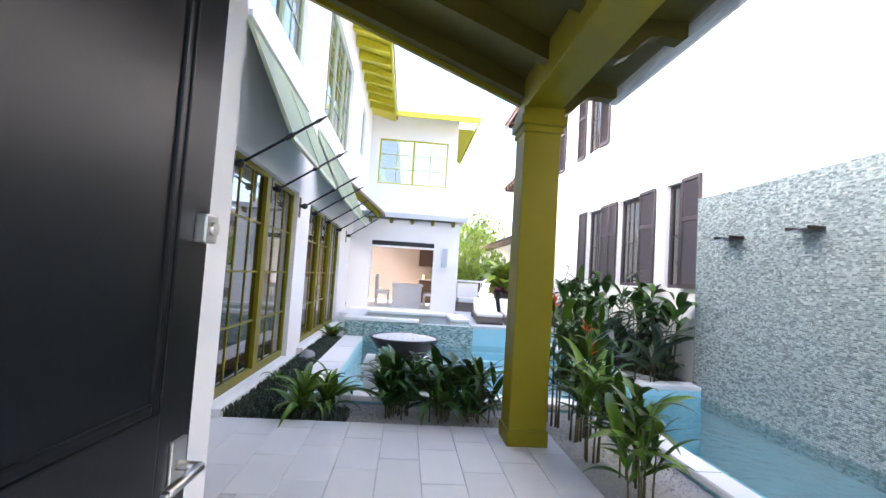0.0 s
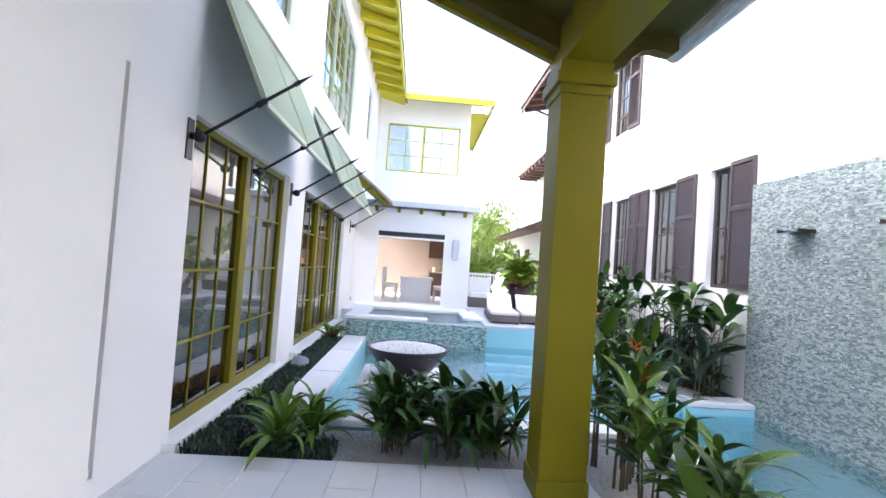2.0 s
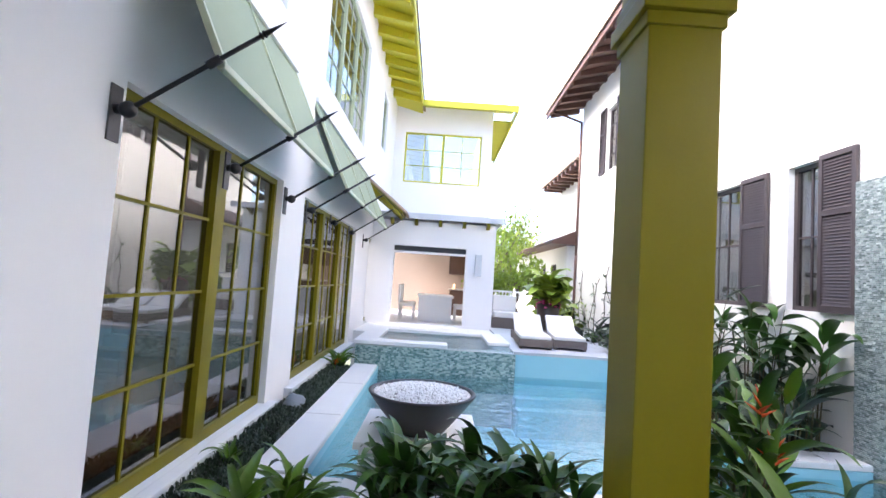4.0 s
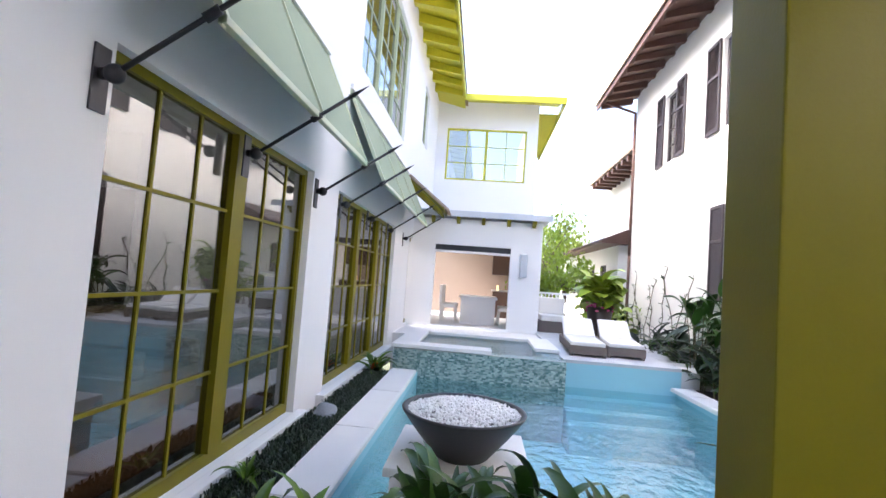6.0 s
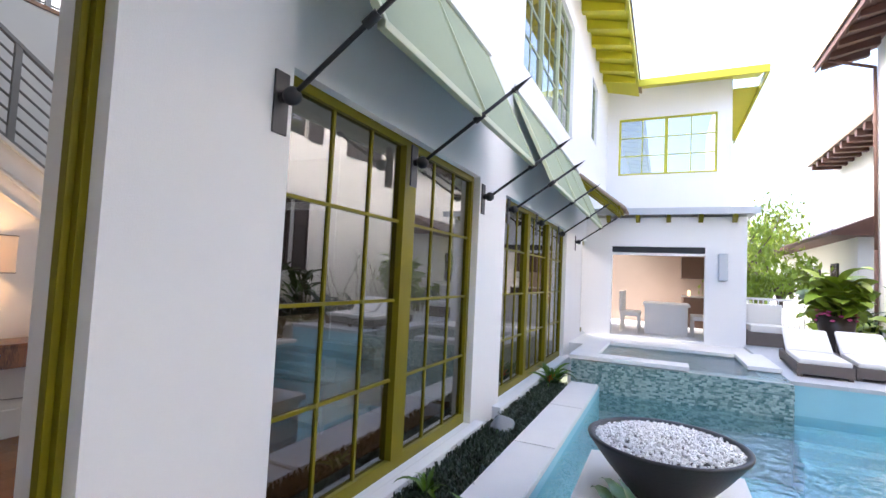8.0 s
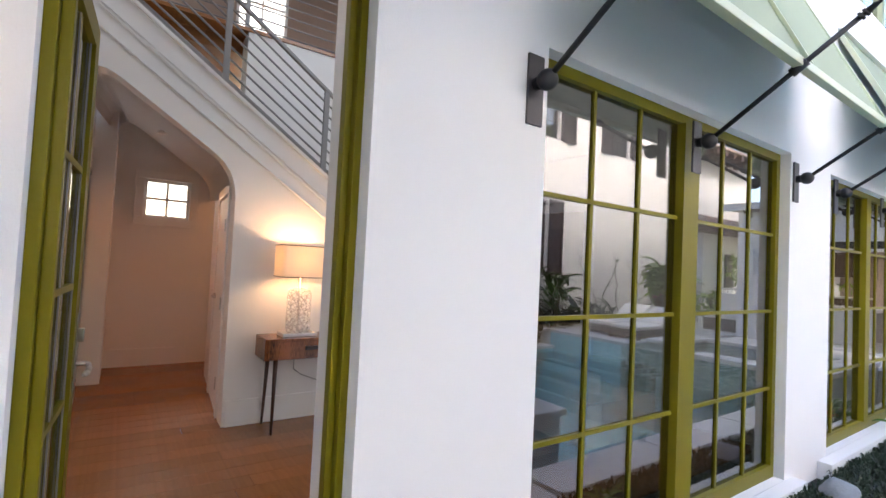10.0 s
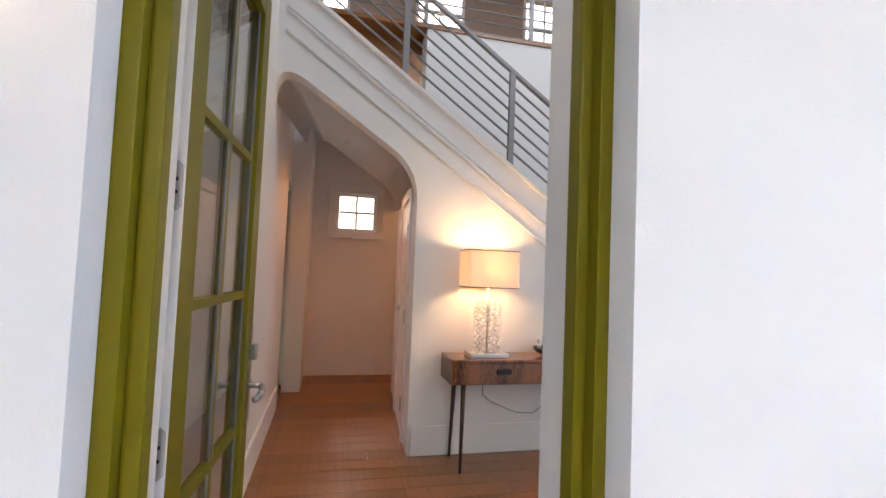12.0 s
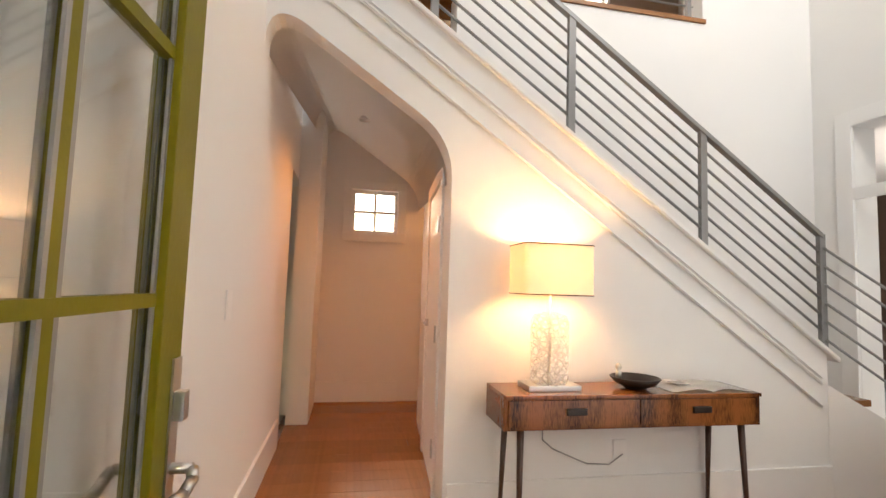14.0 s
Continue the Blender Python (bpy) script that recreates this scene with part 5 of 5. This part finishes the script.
# ---- plants ----
def blade_mesh(name, length, width, bend, fold, material, n=7, lift=0.6, tip=1.0):
    """A leaf along +x that rises and then bends down, folded along its midrib."""
    bm = bmesh.new()
    rows_ = []
    ang, x, z = lift, 0.0, 0.0
    for i in range(n + 1):
        t = i / n
        w = width * 0.5 * (math.sin(math.pi * min(1, t ** 0.75 * 0.97 + 0.03)) ** 0.8 if tip else 1 - t)
        rows_.append((bm.verts.new((x, -w, z + w * fold)), bm.verts.new((x, 0, z)), bm.verts.new((x, w, z + w * fold))))
        ang -= bend / n * (0.5 + t)
        x += length / n * math.cos(ang)
        z += length / n * math.sin(ang)
    for a, b in zip(rows_, rows_[1:]):
        for s in (0, 1):
            f = bm.faces.new((a[s], b[s], b[s + 1], a[s + 1]))
            f.smooth = True
    return mesh_of(name, bm, material)


GINGER = [blade_mesh("leaf", ln, w, bd, 0.35, LEAF, lift=lf) for ln, w, bd, lf in ((0.34, 0.056, 0.9, 0.95), (0.42, 0.064, 1.4, 1.0), (0.30, 0.05, 0.6, 0.8), (0.46, 0.070, 1.9, 1.1))]
GINGER_L = [blade_mesh("leaf", ln, w, bd, 0.35, LEAF_LIGHT, lift=lf) for ln, w, bd, lf in ((0.40, 0.075, 1.0, 1.0), (0.52, 0.085, 1.4, 0.9), (0.34, 0.065, 0.6, 0.85))]
STRAP = [blade_mesh("leaf", ln, 0.062, bd, 0.5, LEAF_LIGHT, lift=1.3) for ln, bd in ((0.42, 1.6), (0.50, 2.3), (0.36, 1.0))]
PADDLE = [blade_mesh("leaf", ln, w, bd, 0.25, LEAF, n=9, lift=1.0) for ln, w, bd in ((0.52, 0.17, 1.0), (0.66, 0.19, 1.7), (0.46, 0.15, 0.5), (0.60, 0.18, 2.3))]
PADDLE_D = [blade_mesh("leaf", ln, w, bd, 0.25, LEAF_DARK, n=9, lift=0.9) for ln, w, bd in ((0.6, 0.17, 0.9), (0.7, 0.20, 1.3))]
ROUND = [blade_mesh("leaf", ln, w, bd, 0.2, CHARTREUSE, n=8, lift=0.9) for ln, w, bd in ((0.42, 0.34, 1.2), (0.5, 0.40, 1.6))]


def stem_mesh(h, r, lean):
    bm = bmesh.new()
    p = Vector((0, 0, -0.03))
    for i in range(4):
        t = (i + 1) / 4
        q = Vector((lean * t * t, 0, h * t))
        add_tube(bm, p, q, r * (1 - 0.2 * i), r * (1 - 0.2 * (i + 1)), 6)
        p = q
    return mesh_of("stem", bm, STEM)


STEMS = {}


def plant(kind, x, y, z, h, stems, leaves, meshes, label, category, seed, spread=0.12, size=1.0, flowers=0, group="", low=0.25):
    rng = random.Random(seed)
    t = thing(kind, label, category, group, at=(x, y, z))
    for s in range(stems):
        a = rng.random() * 6.283
        px, py = rng.uniform(0, spread) * math.cos(a), rng.uniform(0, spread) * math.sin(a)
        hh = h * rng.uniform(0.7, 1.08)
        key = (round(hh, 1), s % 2)
        if key not in STEMS:
            STEMS[key] = stem_mesh(key[0], 0.008 + 0.004 * min(2, h), 0.10 * key[0])
        hh = key[0]
        st_ = part("stem", STEMS[key], STEM, t)
        st_.location = (px, py, 0)
        turn = math.atan2(py, px) + rng.uniform(-0.5, 0.5)
        st_.rotation_euler = (0, 0, turn)
        for k in range(leaves):
            f = low + (1 - low) * (k + rng.random() * 0.5) / leaves
            lf = part("leaf", rng.choice(meshes), LEAF, t)
            off = 0.10 * hh * f * f
            lf.location = (px + off * math.cos(turn), py + off * math.sin(turn), hh * f)
            lf.rotation_euler = (rng.uniform(-0.35, 0.35), rng.uniform(-0.45, 0.55) - 0.10 * (f > 0.6), k * 2.4 + rng.uniform(-0.5, 0.5))
            lf.scale = [size * rng.uniform(0.75, 1.15)] * 3
        if s < flowers:
            bm = bmesh.new()
            for q in range(7):
                an, el = q * 2.4, 0.4 + 0.12 * q
                tipv = Vector((math.cos(an) * math.cos(el), math.sin(an) * math.cos(el), math.sin(el))) * 0.08
                add_tube(bm, (0, 0, q * 0.012), tipv + Vector((0, 0, q * 0.012)), 0.012, 0.001, 5)
            fl = part("flower", bm, FLOWER, t, "orange red flower head")
            fl.location = (px + 0.10 * hh * math.cos(turn), py + 0.10 * hh * math.sin(turn), hh)
    return t


GL_ = "glossy green ginger plant in the gravel bed"
for i, (px, py, hh) in enumerate(((0.40, 5.14, 0.46), (0.50, 5.30, 0.50), (0.86, 5.16, 0.44), (0.94, 5.34, 0.48), (1.27, 5.15, 0.46), (1.22, 5.36, 0.40))):
    plant("ginger_plant", px, py, -0.05, hh, 7, 8, GINGER, GL_, "plant", 100 + i, 0.12, 1.12, group="ginger hedge", low=0.18)
for i, (px, py) in enumerate(((-0.43, 5.04), (-0.22, 5.33))):
    plant("bromeliad", px, py, -0.05, 0.16, 5, 7, STRAP, "light green strap leaved bromeliad in dark mulch", "plant", 130 + i, 0.05, 1.12, group="bromeliads", low=0.0)
for i, (px, py, hh) in enumerate(((2.05, 4.72, 1.0), (2.25, 4.95, 1.1), (2.06, 4.25, 0.72), (2.22, 3.9, 0.62), (2.10, 3.5, 0.55), (2.08, 5.2, 1.15), (2.40, 5.35, 0.95))):
    plant("ginger_plant", px, py, -0.05, hh, 5, 8, GINGER_L + GINGER[:2], "tall light green ginger clump beside the porch", "plant", 150 + i, 0.15, 0.95, flowers=(1 if hh > 0.85 else 0), group="tall ginger clumps", low=0.34)
for i, (px, py, hh) in enumerate(((4.40, 7.35, 1.15), (4.25, 7.75, 1.35), (4.42, 8.25, 1.45), (4.22, 8.75, 1.55), (4.35, 9.5, 1.3), (4.3, 10.2, 1.1), (4.45, 10.6, 1.8), (4.3, 11.2, 1.5), (4.5, 11.9, 1.3))):
    plant("bird_of_paradise", px, py, 0.02, hh, 5, 3, PADDLE, "large paddle leaved plant against the house wall", "plant", 180 + i, 0.22, 0.95, group="paddle leaved plants", low=0.60)
for i in range(18):
    plant("shrub", 4.12 + 0.36 * (i % 2), 7.25 + i * 0.36, 0.02, 0.62, 6, 6, PADDLE_D + GINGER[:2], "dark leafy shrub at the foot of the house wall", "shrub", 210 + i, 0.25, 0.80, group="foot shrubs", low=0.1)
pb = plant("bromeliad", -0.97, 10.05, -0.06, 0.16, 4, 9, STRAP[:2] + GINGER[:1], "dark bromeliad with red centre beside the spa", "plant", 240, 0.06, 0.95, flowers=3, low=0.0)
plant("bromeliad", -0.92, 6.1, -0.06, 0.08, 2, 8, STRAP, "small bromeliad with magenta centre in the mulch", "plant", 241, 0.04, 0.55, low=0.0)

# low dark ground cover in the bed along the house
rng = random.Random(21)
verts, faces = [], []
for k in range(15000):
    x_ = rng.uniform(W + 0.12, -0.74)
    y_ = 4.88 + (10.1 - 4.88) * rng.random()
    if rng.random() < 0.12:
        x_, y_ = rng.uniform(-0.74, 0.0), rng.uniform(4.88, 5.2)
    a = rng.random() * 6.283
    ln, h_ = rng.uniform(0.03, 0.08), rng.uniform(0.04, 0.12)
    w_x, w_y = -math.sin(a) * 0.006, math.cos(a) * 0.006
    b = len(verts)
    dx_, dy_ = math.cos(a) * ln, math.sin(a) * ln
    verts += [(x_ - w_x, y_ - w_y, -0.065), (x_ + w_x, y_ + w_y, -0.065), (x_ + dx_ * 0.5 + w_x, y_ + dy_ * 0.5 + w_y, -0.06 + h_), (x_ + dx_ * 0.5 - w_x, y_ + dy_ * 0.5 - w_y, -0.06 + h_), (x_ + dx_, y_ + dy_, -0.06 + h_ * 0.75)]
    faces += [(b, b + 1, b + 2, b + 3), (b + 3, b + 2, b + 4)]
me = bpy.data.meshes.new("ground_cover")
me.from_pydata(verts, [], faces)
me.materials.append(LEAF_DARK)
tagged(new("ground_cover", me), "low dark green ground cover in the bed along the wall", "ground cover", kind="stuff")
rng = random.Random(22)
verts, faces = [], []
for k in range(6000):
    x_, y_ = (rng.uniform(-0.1, 1.88), rng.uniform(4.87, 5.6)) if k < 3500 else (rng.uniform(1.87, 2.71), rng.uniform(2.3, 5.6))
    s = rng.uniform(0.006, 0.014)
    b = len(verts)
    for p in ((1, 0, 0), (-1, 0.2, 0), (0, 1, 0), (0.2, -1, 0), (0, 0, 0.8)):
        verts.append((x_ + p[0] * s * rng.uniform(0.7, 1.2), y_ + p[1] * s * rng.uniform(0.7, 1.2), -0.05 + p[2] * s))
    faces += [(b, b + 2, b + 4), (b + 2, b + 1, b + 4), (b + 1, b + 3, b + 4), (b + 3, b, b + 4)]
me = bpy.data.meshes.new("gravel")
me.from_pydata(verts, [], faces)
me.materials.append(mat("pebble", (0.34, 0.335, 0.33), 0.85, vary=0.4, scale=60))
tagged(new("gravel", me), "loose grey pebbles between the plants", "gravel", kind="stuff")
bm = bmesh.new()
bmesh.ops.create_icosphere(bm, subdivisions=3, radius=0.14, matrix=Matrix.Translation((-0.93, 7.75, 0.02)) @ Matrix.Diagonal((0.8, 1.2, 0.75, 1)))
for v in bm.verts:
    v.co += v.normal * noise.noise(v.co * 9) * 0.05
tagged(part("boulder", bm, BOULDER, smooth=True), "rounded blue grey stone in the planting bed", "stone")

for i in range(9):
    rng = random.Random(700 + i)
    vn = thing("climbing_vine", "thin climbing vine stems trained on the stucco wall", "vine", "wall vines")
    y_, z_ = 12.3 + i * 0.5, 0.0
    pts = [(E_ - 0.03, y_, z_)]
    for k in range(7):
        y_ += rng.uniform(-0.22, 0.22)
        z_ += rng.uniform(0.16, 0.34)
        pts.append((E_ - rng.uniform(0.015, 0.04), y_, z_))
    pipe("stem", pts, 0.009, STEM, vn, n=5)
    for p in pts[1:]:
        for q in range(3):
            lf = part("leaf", GINGER[2], LEAF, vn)
            lf.location, lf.rotation_euler = p, (rng.uniform(-1, 1), rng.uniform(-1, 1), rng.uniform(2, 4.3))
            lf.scale = [rng.uniform(0.25, 0.5)] * 3

# ---- deck furniture ----
def lounger(x, y, turn):
    t = thing("sun_lounger", "grey wicker sun lounger with white cushion and raised back", "lounger", "deck loungers", at=(x, y, DECK))
    t.rotation_euler = (0, 0, radians(turn))
    box("frame", (-0.33, 0.33, 0.0, 1.95, 0.06, 0.26), WICKER, t, bevel=0.012)
    for sx in (-0.29, 0.29):
        for sy in (0.06, 1.88):
            box("foot", (sx - 0.03, sx + 0.03, sy - 0.03, sy + 0.03, 0.0, 0.06), WICKER, t)
    box("mattress", (-0.31, 0.31, 0.02, 1.15, 0.262, 0.36), CUSHION, t, bevel=0.03)
    prism("backrest", [(1.15, 0.262), (1.25, 0.262), (1.83, 0.74), (1.75, 0.81), (1.15, 0.36)], "x", -0.31, 0.31, CUSHION, t, bevel=0.02)
    box("back_support", (-0.28, 0.28, 1.80, 1.84, 0.26, 0.72), WICKER, t)
    return t


for place in ((2.45, 11.2, -4), (3.13, 11.33, -6)):
    lounger(*place).scale = (0.94, 0.94, 0.68)
ac = thing("armchair", "low wicker armchair with white cushions on the deck", "armchair", at=(2.45, 15.3, DECK))
box("frame", (-0.4, 0.4, -0.4, 0.4, 0.0, 0.28), WICKER, ac, bevel=0.02)
box("seat", (-0.33, 0.33, -0.4, 0.28, 0.281, 0.42), CUSHION, ac, bevel=0.03)
box("backrest", (-0.33, 0.33, 0.22, 0.38, 0.42, 0.85), CUSHION, ac, bevel=0.03)
fence = thing("deck_railing", "white painted deck railing with upright bars", "railing")
for k in range(19):
    box("baluster", (2.05 + k * 0.11, 2.075 + k * 0.11, 18.0, 18.025, DECK, 1.25), TRIM, fence)
for z in (0.42, 1.22):
    box("rail", (2.0, 4.1, 17.985, 18.04, z, z + 0.06), TRIM, fence)
pot = thing("planter_pot", "tall dark brown planter pot on the deck", "pot")
lathe("pot_body", [(0.0, 0.0), (0.2, 0.0), (0.30, 0.75), (0.28, 0.75), (0.26, 0.68), (0.0, 0.68)], (3.35, 14.2, DECK), BRONZE, pot, 28)
plant("potted_plant", 3.35, 14.2, DECK + 0.68, 0.7, 14, 6, ROUND, "broad light green leaves growing from the pot", "plant", 300, 0.28, 1.25, low=0.0)
rng = random.Random(33)
fl = thing("flowers", "magenta flowers spilling over the pot rim", "flowers", at=(3.35, 14.2, DECK + 0.7))
for k in range(26):
    bm = bmesh.new()
    bmesh.ops.create_icosphere(bm, subdivisions=1, radius=0.045)
    o = part("blossom", bm, PINK, fl)
    a = rng.random() * 6.283
    o.location = (math.cos(a) * 0.29, math.sin(a) * 0.29, rng.uniform(-0.06, 0.14))
    o.scale = (1, 0.8, 0.6)
for i in range(8):
    plant("shrub", 3.9 + 0.35 * (i % 3), 15.0 + 0.45 * i, DECK, 0.8, 6, 6, ROUND + GINGER, "leafy green shrub behind the deck", "shrub", 320 + i, 0.3, 0.9, group="deck shrubs", low=0.1)


# ---- far trees and houses ----
def tree(x, y, h, crown, seed, label):
    rng = random.Random(seed)
    t = thing("tree", label, "tree", "background trees", at=(x, y, 0))
    bm = bmesh.new()
    p = Vector((0, 0, -2.0))
    for i in range(5):
        q = Vector((rng.uniform(-0.15, 0.15) * i, rng.uniform(-0.15, 0.15) * i, h * 0.75 * (i + 1) / 5))
        add_tube(bm, p, q, 0.16 * (1 - i * 0.15), 0.16 * (1 - (i + 1) * 0.15), 8)
        p = q
    tips = []
    for i in range(9):
        a = i * 2.4
        q = Vector((math.cos(a) * crown * rng.uniform(0.4, 0.9), math.sin(a) * crown * rng.uniform(0.4, 0.9), h * rng.uniform(0.62, 1.0)))
        add_tube(bm, Vector((0, 0, h * rng.uniform(0.45, 0.7))), q, 0.05, 0.015, 6)
        tips.append(q)
    part("trunk", bm, BARK, t)
    verts, faces = [], []
    for tip in tips:
        for k in range(110):
            c = tip + Vector((rng.gauss(0, 1), rng.gauss(0, 1), rng.gauss(0, 0.8))) * crown * 0.28
            q = Euler((rng.random() * 6, rng.random() * 6, rng.random() * 6)).to_matrix()
            s = rng.uniform(0.07, 0.15)
            b = len(verts)
            verts += [tuple(c + q @ Vector(v) * s) for v in ((-1, 0, 0), (0, -0.4, 0.1), (1, 0, 0), (0, 0.4, 0.1))]
            faces.append((b, b + 1, b + 2, b + 3))
    me = bpy.data.meshes.new("crown")
    me.from_pydata(verts, [], faces)
    me.materials.append(CHARTREUSE)
    part("crown", me, CHARTREUSE, t)["kind"] = "stuff"


for i, (tx, ty, th, tc) in enumerate(((2.9, 23, 3.9, 1.2), (3.9, 26, 4.6, 1.5), (1.8, 28, 4.2, 1.6), (5.0, 32, 4.4, 1.8), (3.6, 20.5, 2.4, 0.9), (2.4, 20.5, 2.0, 0.8))):
    tree(tx, ty, th, tc, 400 + i, "leafy garden tree beyond the deck")
nh = thing("neighbour_house", "cream stucco house with brown tiled roof beyond the deck", "house", at=(0, 0, 0))
wall_n = box("house_wall", (5.2, 12.0, 19.5, 31.0, -0.5, 3.3), CREAM, nh)
prism("house_roof", [(4.5, 3.15), (8.6, 5.0), (12.6, 3.15), (12.6, 3.05), (4.5, 3.05)], "y", 19.0, 31.5, BROWN_WOOD, nh)
for k in range(4):
    wn_ = box("house_window", (5.15, 5.199, 21.0 + k * 1.8, 21.6 + k * 1.8, 1.2, 2.4), SHUTTER, nh)
    box("window_pane", (5.12, 5.149, 21.06 + k * 1.8, 21.54 + k * 1.8, 1.26, 2.34), GLASS, wn_)
box("upper_wall", (6.1, 12.0, 18.5, 25.0, 3.3, 6.3), CREAM, nh)
prism("upper_roof", [(5.2, 6.22), (9.0, 8.0), (12.6, 6.22), (12.6, 6.12), (5.2, 6.12)], "y", 18.2, 24.6, ROOFTILE, nh)
for k in range(10):
    box("rafter_tail", (5.25, 6.09, 18.5 + k * 0.62, 18.68 + k * 0.62, 5.92, 6.115), BROWN_WOOD, nh)

# ---- seating seen through the tall window ----
so = thing("sofa", "tan upholstered armchair inside the foyer window", "armchair", at=(-2.3, 6.6, FL))
box("base", (-0.42, 0.42, -0.42, 0.42, 0.08, 0.40), SOFA, so, bevel=0.05)
box("backrest", (-0.42, -0.22, -0.42, 0.42, 0.40, 0.85), SOFA, so, bevel=0.06)
for s in (-1, 1):
    a, b = sorted((s * 0.42, s * 0.27))
    box("arm", (-0.22, 0.42, a, b, 0.40, 0.60), SOFA, so, bevel=0.05)
for sx in (-0.35, 0.35):
    for sy in (-0.35, 0.35):
        box("leg", (sx - 0.02, sx + 0.02, sy - 0.02, sy + 0.02, 0.0, 0.08), LEGWOOD, so)
